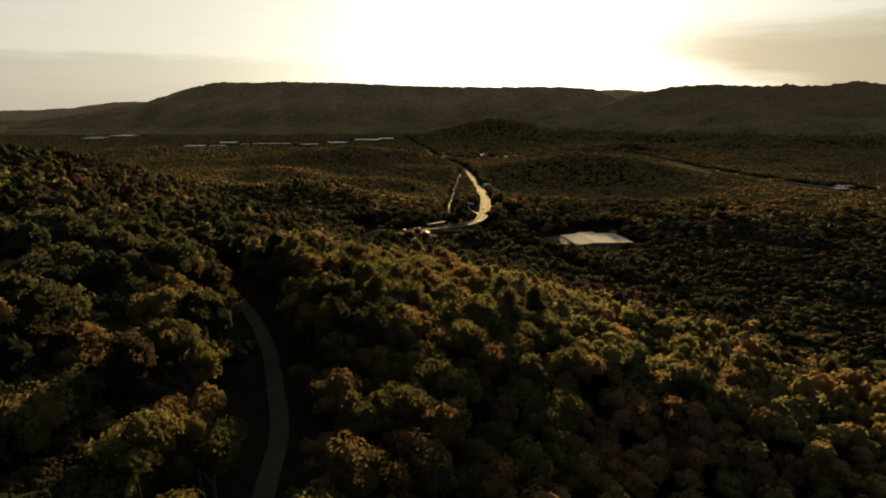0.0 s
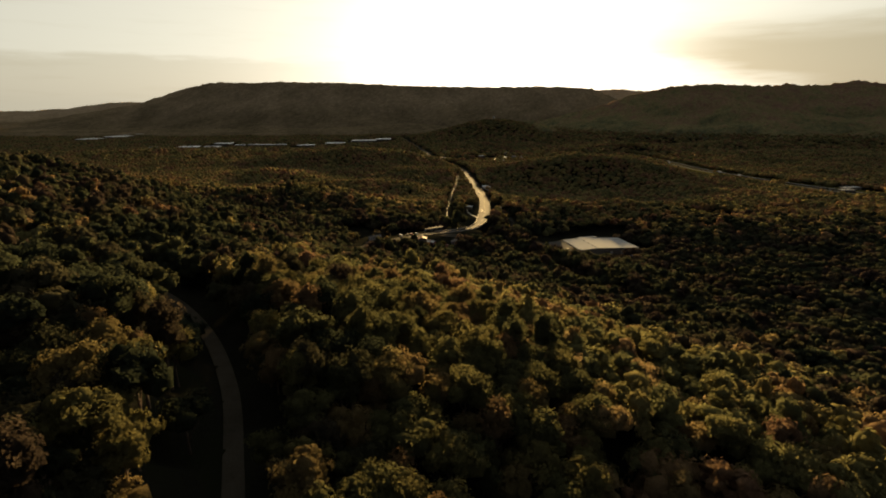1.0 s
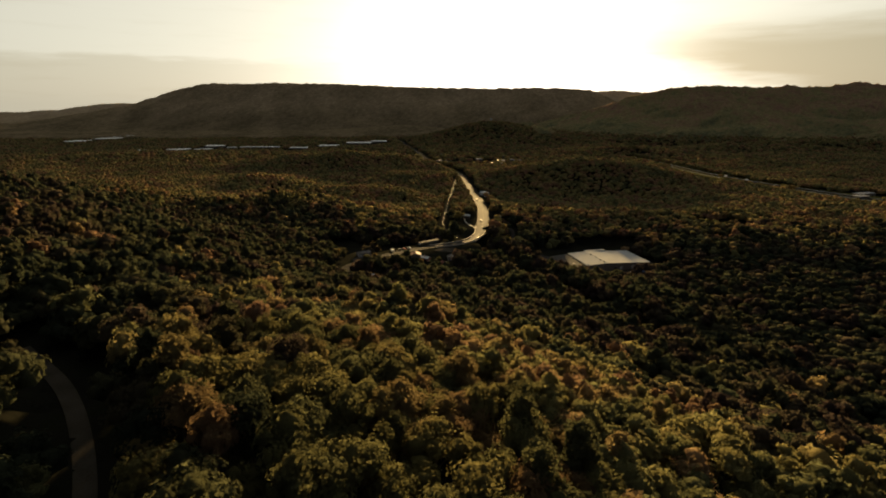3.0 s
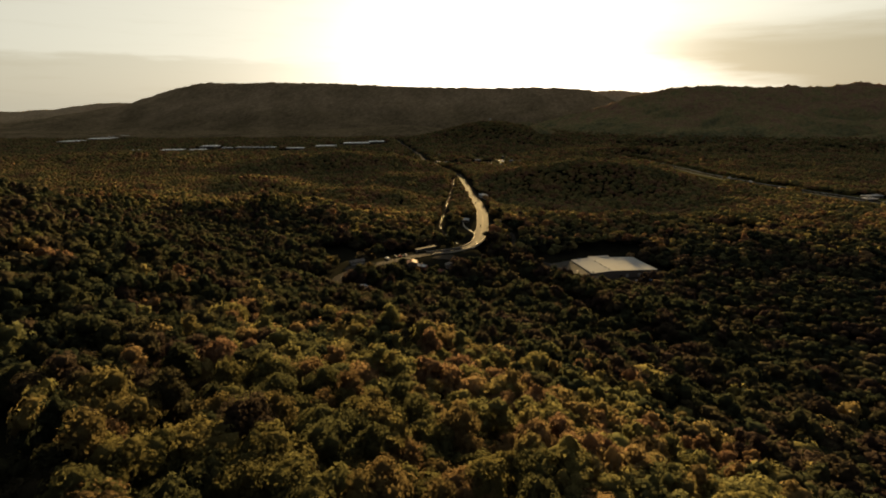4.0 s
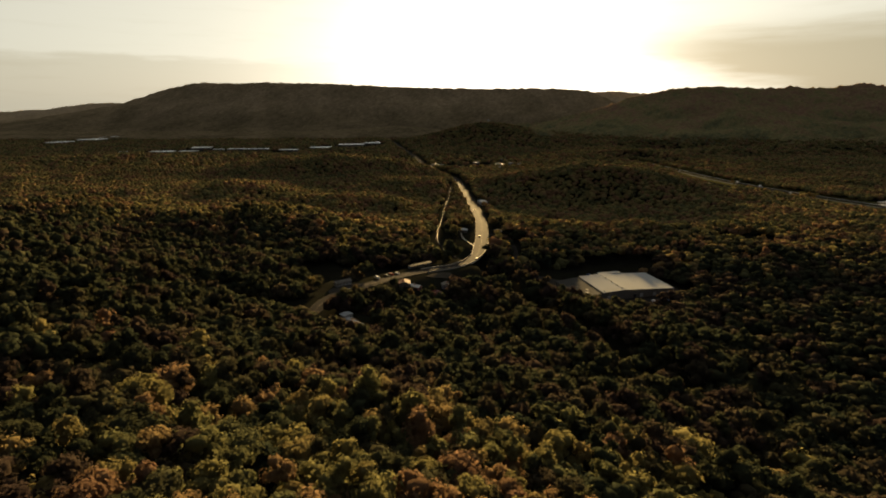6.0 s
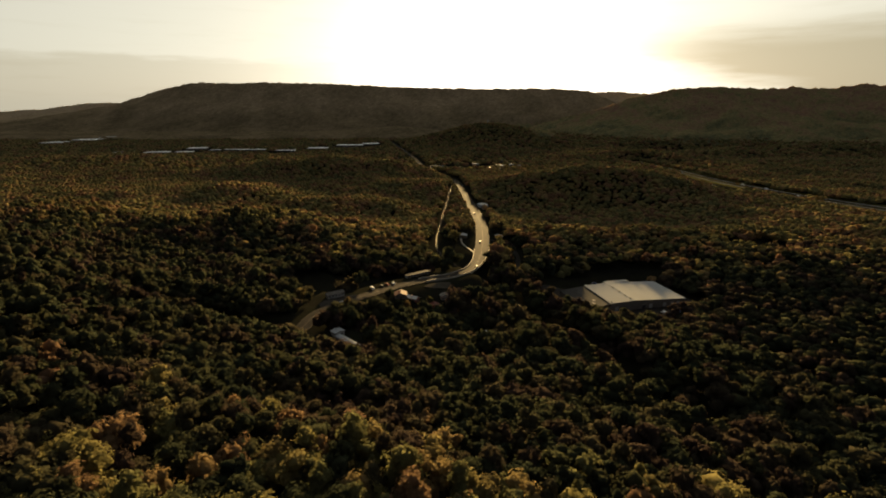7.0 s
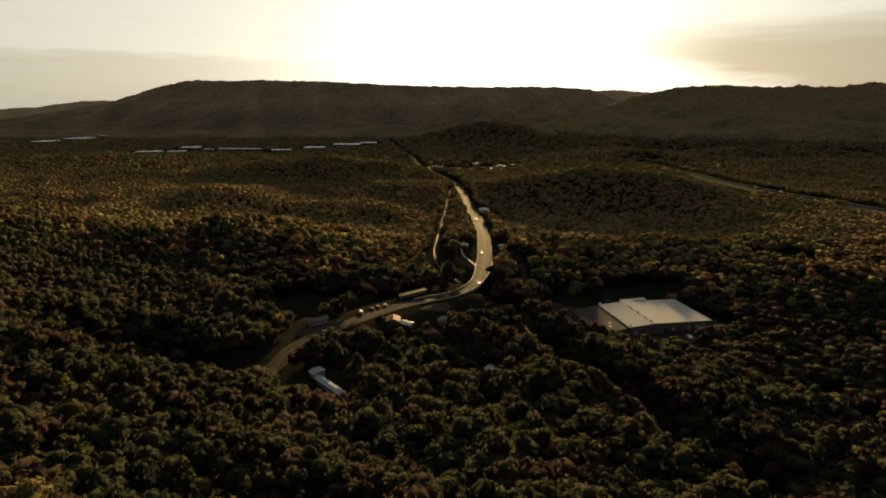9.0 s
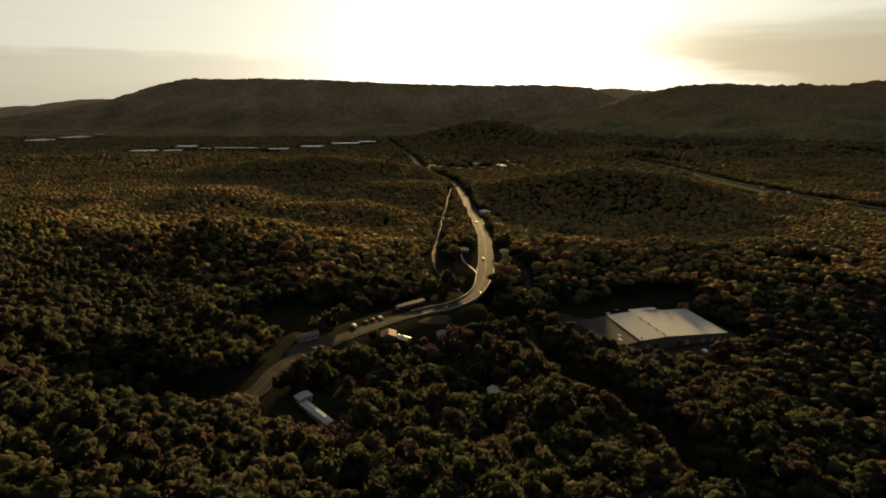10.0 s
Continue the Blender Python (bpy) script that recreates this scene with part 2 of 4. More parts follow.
hill(-330, 480, 150, 77.2), hill(-130, 360, 110, 32.7), hill(-180, 560, 130, 5.4), hill(0, 250, 90, 22.4), hill(60, 180, 90, 21.2)
hill(-20, 330, 90, 12.2), hill(60, 330, 90, 22.6), hill(120, 120, 120, 50.6), hill(-80, 450, 80, 6.1), hill(-90, 600, 100, 28.1)
hill(-300, 680, 130, 17.6), hill(-340, 1020, 120, 27.6), hill(-120, 740, 100, 16.3), hill(200, 250, 120, 7.4), hill(-420, 150, 220, 169.7)
hill(180, -20, 150, 25.7), hill(30, 650, 90, 6.5), hill(60, 460, 80, 10.8), hill(190, 440, 90, 7.4), hill(60, 800, 110, 9.7)
# the wooded rise west of the road, and the swells and hollows of the valley's near half
hill(-440, 800, 200, 28.3), hill(-240, 560, 90, -8.5), hill(320, 480, 90, -13.5), hill(-200, 800, 90, 15.6), hill(320, 960, 90, -15.9)
hill(-80, 640, 90, -7.7), hill(-440, 680, 90, 20.5), hill(-120, 480, 90, 9.4), hill(120, 1080, 140, -13.6), hill(360, 720, 90, 5.1)
hill(-480, 800, 90, 11.7), hill(-120, 1000, 90, 4.9), hill(-200, 720, 90, 8.3), hill(440, 1040, 90, 6.3), hill(-560, 1080, 200, -4.9)
hill(-320, 600, 90, -6.8), hill(120, 480, 90, 3.3), hill(-80, 560, 90, -9.7)
# knolls in the valley
hill(-250, 1400, 135, 48, 1.8), hill(295, 1150, 110, 52, 2.4), hill(-110, 985, 60, 12, 1.8), hill(240, 800, 45, 8, 2.5), hill(240, 885, 50, -8, 2.5), hill(-60, 1180, 70, 10, 1.8), hill(-480, 1150, 120, 14, 1.6)
hill(240, 2500, 190, 80, 1.5), hill(430, 2300, 200, 34, 1.5), hill(660, 1850, 160, 22, 1.5), hill(-160, 2950, 160, 40, 1.8)
hill(-620, 2950, 200, 18, 2.4), hill(520, 920, 140, 8, 1.5), hill(200, 900, 90, 7, 1.6), hill(400, 690, 90, 4, 1.5)
hill(-900, 1700, 240, 16, 1.8), hill(1100, 1500, 240, 25, 1.4)

RIDGES = []


def ridge(points, front, back, power):
    RIDGES.append((np.array(points, float), front, back, power))


ridge([(-3700, 4000, -10), (-3278, 4000, -31), (-2954, 4000, 50), (-2288, 4000, 158), (-1931, 4000, 263), (-1711, 4000, 316), (-1373, 4000, 308),
       (-1203, 4000, 320), (-695, 4000, 308), (-356, 4000, 292), (67, 4000, 284), (492, 4000, 276), (747, 4000, 284), (1131, 4000, 264), (1300, 4000, 200), (1500, 4050, 60)], 640, 700, 1.2)
ridge([(500, 2900, 40), (675, 2900, 94), (859, 2900, 139), (1039, 2900, 204), (1281, 2900, 246), (1489, 2900, 257), (1774, 2900, 246), (1895, 2900, 254),
       (2050, 2900, 251), (2245, 2900, 275), (2412, 2900, 257), (2900, 2900, 270), (3600, 3000, 250)], 1350, 700, 1.7)
ridge([(560, 2350, 25), (850, 2480, 86), (1100, 2560, 140), (1300, 2680, 190), (1489, 2900, 250)], 420, 420, 1.5)
ridge([(1150, 1900, 20), (1500, 2250, 95), (1700, 2500, 150), (1850, 2850, 240)], 450, 450, 1.4)
ridge([(-5200, 4800, 90), (-4048, 4800, 96), (-3737, 4800, 101), (-3371, 4800, 121), (-3001, 4800, 175), (-2744, 4800, 175), (-2300, 4800, 120)], 500, 400, 1.3)
ridge([(-5000, 4550, 30), (-3894, 4550, 36), (-3596, 4550, 38), (-3344, 4550, 48), (-2900, 4550, 20)], 350, 300, 1.3)
ridge([(1000, 4850, 250), (1424, 4850, 277), (1630, 4850, 282), (1838, 4850, 267), (2300, 4850, 250)], 500, 400, 1.3)
ridge([(-3000, 2100, 150), (-1900, 1200, 190), (-1100, 500, 190), (-600, 100, 175), (-420, -300, 170)], 260, 400, 1.3)

ROAD = [(-136, 452, 38), (-108, 455, 37), (-88, 464, 36), (-79, 476, 36), (-77, 489, 36), (-73, 503, 35.5), (-63, 520, 34.5), (-49, 541, 32.5), (-25, 573, 29), (0, 595, 27), (23, 612, 25),
        (43, 641, 23), (56, 692, 20), (66, 774, 17), (73, 886, 14), (70, 1023, 11), (65, 1185, 9), (57, 1334, 7), (27, 1451, 5),
        (-14, 1586, 4), (-67, 1952, 3), (-126, 2280, 3), (-197, 2684, 3)]
RAIL = [(150, 400, 0), (120, 465, 1), (95, 529, 2), (78, 596, 6), (58, 640, 9), (38, 670, 11), (26, 691, 12), (12, 736, 12), (9, 791, 12), (15, 869, 11), (24, 992, 9), (35, 1134, 8), (44, 1267, 6)]
TRACK = [(-22, 30, 104), (-28, 55, 106), (-31, 75, 106), (-33, 88, 106), (-38, 102, 106), (-49, 128, 106), (-66, 156, 106), (-88, 182, 106), (-112, 200, 108)]
HIGHWAY = [(640, 1760, 4), (665, 1567, 4), (678, 1357, 4), (707, 1215, 4), (742, 1118, 4), (775, 1040, 4), (830, 930, 4), (950, 760, 4)]
DRIVE = [(84, 640, 8), (90, 662, 8), (99, 705, 8), (101, 746, 9), (90, 770, 12), (72, 778, 16)]
LOOP = [(52, 697, 19), (49, 718, 18), (41, 754, 16), (40, 785, 16), (44, 810, 16)]


def spline(points, step):
    """Points every step metres along a smooth curve through the given ones."""
    p = np.array(points, float)
    q = np.vstack([2 * p[0] - p[1], p, 2 * p[-1] - p[-2]])
    out = []
    for i in range(1, len(q) - 2):
        n = max(2, int(np.linalg.norm(q[i + 1] - q[i]) / step))
        for s in np.arange(n) / n:
            out.append(0.5 * (2 * q[i] + (q[i + 1] - q[i - 1]) * s + (2 * q[i - 1] - 5 * q[i] + 4 * q[i + 1] - q[i + 2]) * s**2 + (3 * q[i] - q[i - 1] - 3 * q[i + 1] + q[i + 2]) * s**3))
    return np.array(out + [q[-2]])


def nearest(x, y, line):
    """Distance from each place to a line in the plan, and the line's height there."""
    best, z, side = np.full(x.shape, 1e9), np.zeros(x.shape), np.zeros(x.shape)
    for a, b in zip(line[:-1], line[1:]):
        d = b[:2] - a[:2]
        s = np.clip(((x - a[0]) * d[0] + (y - a[1]) * d[1]) / max(d @ d, 1e-9), 0, 1)
        r = np.hypot(x - a[0] - s * d[0], y - a[1] - s * d[1])
        hit = r < best
        best, z = np.where(hit, r, best), np.where(hit, a[2] + s * (b[2] - a[2]), z)
        side = np.where(hit, y - a[1] - s * d[1], side)
    return best, z, side


def step(v, lo, hi):
    s = np.clip((v - lo) / (hi - lo), 0, 1)
    return s * s * (3 - 2 * s)


def wave(x, y, size, seed):
    """Cheap smooth noise in the plan, about -1 to 1."""
    r = np.random.RandomState(seed)
    out = np.zeros(np.shape(x))
    for k in range(6):
        a, p, f = r.rand() * 6.283, r.rand() * 6.283, (0.7 + 0.9 * r.rand()) * 6.283 / size
        out = out + np.sin((x * np.cos(a) + y * np.sin(a)) * f + p)
    return out / 3.2


# broad halls on the valley floor: place, turn, length, breadth
HALLS = [(-1735, 2590, 4, 90, 100), (-1690, 2745, 4, 100, 110), (-1720, 2930, 4, 70, 120), (-1775, 3170, 4, 80, 120),
         (-1150, 2835, 4, 70, 50), (-1090, 2880, 4, 60, 40), (-1110, 3100, 4, 60, 60), (-985, 2040, 10, 80, 50), (-915, 2095, 8, 60, 40), (-930, 2240, 10, 70, 60),
         (-842, 2190, 0, 40, 25), (-760, 2215, 0, 110, 25), (-670, 2195, 0, 50, 30), (-560, 2160, 5, 70, 40), (-460, 2290, 5, 90, 60), (-350, 2380, 5, 110, 60),
         (-270, 2460, 5, 70, 60), (-1120, 2050, 8, 40, 30)]
PADS = [(185, 610, 66, -1.0), (-48, 456, 24, 33.5), (-75, 538, 12, 34.5), (5, 560, 24, 21.0), (88, 1010, 20, 10.5), (570, 1200, 60, 3.0)]
ROAD_S, RAIL_S, TRACK_S = spline(ROAD, 12), spline(RAIL, 12), spline(TRACK, 8)
HIGHWAY_S, DRIVE_S, LOOP_S = spline(HIGHWAY, 25), spline(DRIVE, 6), spline(LOOP, 5)


def ground(x, y):
    x, y = np.asarray(x, float), np.asarray(y, float)
    z = np.full(x.shape, 1.0)
    for hx, hy, r, h, stretch, turn in HILLS:
        dx, dy = x - hx, y - hy
        u, v = dx * np.cos(turn) + dy * np.sin(turn), dy * np.cos(turn) - dx * np.sin(turn)
        z = z + h * np.exp(-((u / stretch) ** 2 + v**2) / r**2)
    for k, (line, front, back, power) in enumerate(RIDGES):
        d, h, side = nearest(x, y, line)
        fold = 0.07 if k == 0 else 0.15
        gully = 1 + fold * wave(x, y, 620, 3) + 0.5 * fold * wave(x, y, 240, 5)
        u = np.clip(d / (np.where(side < 0, front, back) * gully), 0, 1)
        z = np.maximum(z, h * (1 - u) ** power)
    far = step(np.hypot(x, y), 500, 1500)
    z = z + far * (2.0 * wave(x, y, 420, 8) + 1.0 * wave(x, y, 150, 9))
    roll = step(np.hypot(x, y - 100), 330, 560)
    z = z + roll * (1.5 * wave(x, y, 230, 31) + 1.5 * wave(x, y, 105, 32))
    for px, py, r, pz in PADS:
        w = 1 - step(np.hypot(x - px, y - py), r * 0.8, r * 1.5)
        z = z * (1 - w) + pz * w
    for line, inner, outer in ((HIGHWAY_S, 50, 95), (ROAD_S, 13, 40), (DRIVE_S, 8, 18), (LOOP_S, 5, 13), (TRACK_S, 8, 15), (RAIL_S, 10, 20)):
        d, h, _ = nearest(x, y, line)
        w = 1 - step(d, inner, outer)
        z = z * (1 - w) + (h - 0.35) * w
    return z


def mesh_object(name, verts, faces, mat, parent=None, smooth=False, tone=None):
    """One mesh object from arrays of corners and of equal-sized faces (a list of such arrays is joined)."""
    me = bpy.data.meshes.new(name)
    verts = np.asarray(verts, np.float32)
    groups = faces if isinstance(faces, list) else [faces]
    me.vertices.add(len(verts))
    me.vertices.foreach_set("co", verts.ravel())
    loops = np.concatenate([g.ravel() for g in groups]).astype(np.int32)
    sizes = np.concatenate([np.full(len(g), g.shape[1]) for g in groups]).astype(np.int32)
    me.loops.add(len(loops))
    me.loops.foreach_set("vertex_index", loops)
    me.polygons.add(len(sizes))
    me.polygons.foreach_set("loop_start", np.r_[0, np.cumsum(sizes)[:-1]].astype(np.int32))
    me.polygons.foreach_set("use_smooth", np.broadcast_to(np.asarray(smooth, bool), len(sizes)).copy())
    if tone is not None:
        me.attributes.new("tone", "FLOAT", "POINT").data.foreach_set("value", np.asarray(tone, np.float32))
    me.update(calc_edges=True)
    me.materials.append(mat)
    ob = new(name, me)
    if parent:
        ob.parent = parent
    return ob


def part(name, bm, mat, parent, label=""):
    """One bmesh as one mesh object under a thing or a part."""
    me = bpy.data.meshes.new(name)
    bm.normal_update()
    bm.to_mesh(me)
    bm.free()
    me.materials.append(mat)
    ob = new(name, me)
    ob.parent = parent
    if label:
        ob["label"] = label
    return ob


def thing(name, place, turn, label, category, group="", kind=""):
    """An empty at a thing's base, to carry its parts."""
    ob = new(name)
    ob.matrix_world = pose(*place, 0, 0, turn)
    return tagged(ob, label, category, group, kind)


def land_sheet():
    def graded(lo, hi, centre, fine, growth):
        out, s, v = [centre], fine, centre
        while v < hi:
            v += s
            s = s * growth if v > centre + 420 else s
            out.append(v)
        s, v = fine, centre
        while v > lo:
            v -= s
            s = s * growth if v < centre - 420 else s
            out.insert(0, v)
        return np.array(out)

    xs, ys = graded(-5600, 5600, 0, 8, 1.05), graded(-900, 5400, 500, 8, 1.024)
    gx, gy = np.meshgrid(xs, ys)
    v = np.stack([gx.ravel(), gy.ravel(), ground(gx.ravel(), gy.ravel())], 1)
    i = np.arange(len(xs) - 1)[None] + (np.arange(len(ys) - 1) * len(xs))[:, None]
    q = np.stack([i, i + 1, i + 1 + len(xs), i + len(xs)], -1).reshape(-1, 4)
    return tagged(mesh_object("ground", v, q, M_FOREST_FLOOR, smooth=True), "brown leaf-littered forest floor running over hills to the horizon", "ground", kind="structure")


land_sheet()


def ribbon(name, line, offsets, lift, mat, depth=0.5, parent=None):
    """A strip along a line between two offsets, with thickness."""
    p = line
    d = np.gradient(p[:, :2], axis=0)
    d /= np.linalg.norm(d, axis=1)[:, None]
    side = np.stack([d[:, 1], -d[:, 0]], 1)
    rows = []
    for off, dz in ((offsets[0], -depth), (offsets[0], 0), (offsets[1], 0), (offsets[1], -depth)):
        rows.append(np.c_[p[:, :2] + side * np.reshape(off, (-1, 1)), p[:, 2] + lift + dz])
    v = np.concatenate(rows)
    n = len(p)
    i = np.arange(n - 1)
    q = np.concatenate([np.stack([a * n + i, a * n + i + 1, b * n + i + 1, b * n + i], 1) for a, b in ((0, 1), (1, 2), (2, 3), (3, 0))])
    return mesh_object(name, v, q[:, ::-1], mat, parent)


# ---- roads and the railway ----
ROAD_LINE = spline(ROAD, 5)
ROAD_HALF = 5.2 + 3.0 * step(ROAD_LINE[:, 1], 640, 720) - 1.6 * step(ROAD_LINE[:, 1], 1000, 1200)
road = tagged(ribbon("road", ROAD_LINE, (-ROAD_HALF, ROAD_HALF), 0.0, M_ASPHALT, 0.8), "wide worn asphalt road winding through the valley", "road", kind="structure")
highway = tagged(ribbon("road", spline(HIGHWAY, 12), (-14, -3), 0.0, M_ASPHALT, 0.8), "divided highway carriageway along the foot of the mountain", "road", kind="structure")
tagged(ribbon("road", spline(HIGHWAY, 12), (4, 15), 0.0, M_ASPHALT, 0.8), "divided highway carriageway along the foot of the mountain", "road", kind="structure")
for lo, hi in ((-46, -14.2), (-2.8, 3.8), (15.2, 36)):
    tagged(ribbon("verge", spline(HIGHWAY, 12), (lo, hi), -0.15, M_GRASS, 0.6), "rough dry grass verge along the highway", "verge", kind="structure")
tagged(ribbon("road", spline(DRIVE, 3), (-3, 3), 0.0, M_ASPHALT, 0.6), "narrow asphalt lane beside the trees", "road", kind="structure")
tagged(ribbon("road", spline(LOOP, 3), (-0.7, 0.7), 0.0, M_CONCRETE, 0.6), "pale curving concrete walk beside the road", "pavement", kind="structure")
tagged(ribbon("road", spline(TRACK, 3), (-1.9, 1.9), 0.0, M_DIRT, 0.5), "dirt track in a cutting through the woods", "track", kind="structure")
tagged(ribbon("railway_bed", spline(RAIL, 5), (-1.8, 1.8), 0.0, M_GRAVEL, 0.6), "gravel ballast bed of a railway line", "railway bed", kind="structure")


# ---- woods ----
def icosphere(sub):
    bm = bmesh.new()
    bmesh.ops.create_icosphere(bm, subdivisions=sub, radius=1.0)
    v = np.array([w.co[:] for w in bm.verts])
    f = np.array([[w.index for w in g.verts] for g in bm.faces])
    bm.free()
    return v, f


ICO = icosphere(1)
ICO = ICO[0], ICO[1][ICO[0][ICO[1]].mean(1)[:, 2] > -0.5]
KNOB = icosphere(0)
KNOB = KNOB[0], KNOB[1][KNOB[0][KNOB[1]].mean(1)[:, 2] > -0.5]


def crown_mesh(seed, lobes, leaves, leaf, shape, full=0.62, sub=7, heart=ICO):
    """A broad crown about 1 wide in radius and 1.5 high, foot at z = 0: limbs' ends carry lobes, each lobe a handful of small
    clumps, each clump a skin of loose leaf sprays round a dim heart. Gives corners, faces and how many of the faces are hearts."""
    r = np.random.RandomState(seed)
    cv, cf = heart
    spots = []
    for k in range(lobes):
        a = k * 2.4 + r.rand()
        up = (k + 0.5) / lobes
        if shape == "round":
            out = 0.62 * math.sqrt(max(0.0, 1 - (up * 1.02) ** 2.2)) * (0.75 + 0.45 * r.rand())
            size = 0.40 + 0.18 * r.rand()
        elif shape == "tall":
            out = 0.42 * (1 - up**2.5) * (0.7 + 0.5 * r.rand())
            size = 0.36 + 0.14 * r.rand()
        else:
            out = 0.72 * math.sqrt(max(0.0, 1 - up**3)) * (0.75 + 0.4 * r.rand())
            size = 0.38 + 0.18 * r.rand()
        height = {"round": 0.40 + 0.75 * up, "tall": 0.35 + 1.15 * up, "broad": 0.45 + 0.5 * up}[shape] + 0.08 * r.randn()
        spots.append((out * math.cos(a), out * math.sin(a), height, size))
    spots.append((0, 0, {"round": 0.6, "tall": 0.8, "broad": 0.6}[shape], 0.5))
    vs, fs, n = [], [], 0
    for x, y, z, s in spots:
        k = r.rand(3) * 6.28
        bumps = 1 + 0.16 * np.sin(5 * cv[:, [0]] + k[0]) + 0.16 * np.sin(6 * cv[:, [1]] + k[1]) + 0.12 * np.sin(7 * cv[:, [2]] + k[2])
        vs.append(cv * bumps * s * full * np.array([1, 1, 0.85]) + (x, y, z))
        fs.append(cf + n)
        n += len(cv)
    hearts = sum(map(len, fs))
    clumps = []
    for x, y, z, s in spots:
        for _ in range(sub):
            d = r.randn(3)
            d[2] = abs(d[2]) * 0.9 - 0.3
            d /= np.linalg.norm(d)
            clumps.append((*(np.array((x, y, z)) + d * s * (0.52 + 0.20 * r.rand()) * np.array([1, 1, 0.85])), s * (0.36 + 0.30 * r.rand())))
    clumps = np.array(clumps)
    weight = clumps[:, 3] ** 2
    c = clumps[r.choice(len(clumps), leaves, p=weight / weight.sum())]
    d = r.randn(leaves, 3)
    d[:, :2] += 0.7 * c[:, :2]
    d[:, 2] = np.abs(d[:, 2]) * 0.9 - 0.3
    d /= np.linalg.norm(d, axis=1)[:, None]
    at = c[:, :3] + d * c[:, [3]] * (0.80 + 0.28 * r.rand(leaves, 1))
    whole = at - np.array([0, 0, 0.35])
    whole /= np.linalg.norm(whole, axis=1)[:, None]
    nrm = 0.8 * d + 0.45 * whole + 0.22 * r.randn(leaves, 3)
    nrm /= np.linalg.norm(nrm, axis=1)[:, None]
    u = np.cross(nrm, r.randn(leaves, 3))
    u /= np.linalg.norm(u, axis=1)[:, None]
    w = np.cross(nrm, u)
    size = leaf * (0.55 + 0.9 * r.rand(leaves, 1))
    tri = np.stack([at + 1.1 * u * size, at - 0.6 * u * size + 0.7 * w * size, at - 0.6 * u * size - 0.7 * w * size], 1).reshape(-1, 3)
    vs.append(tri)
    fs.append(np.arange(3 * leaves).reshape(-1, 3) + n)
    return np.concatenate(vs), np.concatenate(fs), hearts


def trunk_mesh(seed, height):
    """A tapered trunk with three limbs that reach into the crown."""
    r = np.random.RandomState(seed)
    vs, fs, n = [], [], 0
    limbs = [((0, 0, -0.6), (r.randn() * 0.3, r.randn() * 0.3, height), 0.30, 0.14)]
    for k in range(3):
        a = k * 2.1 + r.rand()
        limbs.append(((0, 0, height * (0.45 + 0.12 * k)), (2.2 * math.cos(a), 2.2 * math.sin(a), height * (0.8 + 0.1 * k)), 0.15, 0.06))
    for a, b, r0, r1 in limbs:
        a, b = np.array(a), np.array(b)
        for t in (0, 0.5, 1):
            ring = np.arange(6) / 6 * 6.283
            vs.append(a + (b - a) * t + np.stack([np.cos(ring), np.sin(ring), 0 * ring], 1) * (r0 + (r1 - r0) * t) * (1.25 if t == 0 else 1))
        i = np.arange(6)
        for k in (0, 6):
            fs.append(np.stack([n + k + i, n + k + (i + 1) % 6, n + k + 6 + (i + 1) % 6, n + k + 6 + i], 1))
        n += 18
    return np.concatenate(vs), np.concatenate(fs)


CLEARINGS = []


def clearing(x, y, rx, ry, turn=0.0):
    """A treeless patch in the plan: an ellipse."""
    CLEARINGS.append((x, y, rx, ry, radians(turn)))


clearing(185, 610, 66, 42, 12), clearing(130, 615, 30, 34, 12), clearing(-52, 458, 16, 15), clearing(-70, 535, 26, 18, 40)
clearing(5, 566, 24, 18), clearing(-78, 582, 56, 17, 35), clearing(-20, 610, 36, 10, 35), clearing(88, 1010, 22, 32)
clearing(565, 1200, 55, 60), clearing(42, 787, 9, 12), clearing(88, 789, 9, 9), clearing(150, 655, 30, 14, 10)
clearing(5, 1480, 36, 40), clearing(60, 1640, 90, 40), clearing(170, 1665, 60, 25), clearing(-60, 1530, 40, 22)
for hx, hy, turn, lx, ly in HALLS:
    clearing(hx * 0.985, hy - (50 if hy < 2600 else 15), lx * 0.62 + 8, ly * 0.6 + (75 if hy < 2600 else 22))
clearing(250, 490, 3, 30), clearing(552, 1125, 38, 34), clearing(-44, 449, 15, 9, 135)
clearing(398, 764, 42, 12), clearing(640, 1330, 34, 150, -6), clearing(672, 1170, 34, 90, 14), clearing(740, 1010, 34, 80, 25), clearing(44, 500, 12, 11), clearing(800, 1010, 60, 50)


clearing(108, 515, 4, 125, 21), clearing(-38, 535, 30, 13, 45), clearing(36, 618, 15, 13), clearing(26, 720, 11, 62, 12), clearing(45, 715, 13, 48, 5), clearing(9, 738, 10, 50), clearing(30, 592, 26, 17, 35), clearing(-6, 546, 22, 9, 10), clearing(22, 668, 12, 14), clearing(200, 672, 46, 20, 12)


def open_ground(x, y, crown=0.0):
    """True where no tree with a crown of that radius stands."""
    out = np.zeros(x.shape, bool)
    m = crown * 0.6
    for cx, cy, rx, ry, a in CLEARINGS:
        dx, dy = x - cx, y - cy
        out |= ((dx * math.cos(a) + dy * math.sin(a)) / (rx + m)) ** 2 + ((dy * math.cos(a) - dx * math.sin(a)) / (ry + m)) ** 2 < 1
    for line, half in ((ROAD_S, 10.5), (RAIL_S, 3.5), (TRACK_S, 2.6), (HIGHWAY_S, 18), (DRIVE_S, 3.5), (LOOP_S, 2.5)):
        out |= nearest(x, y, line)[0] < half + 0.75 * crown
    return out


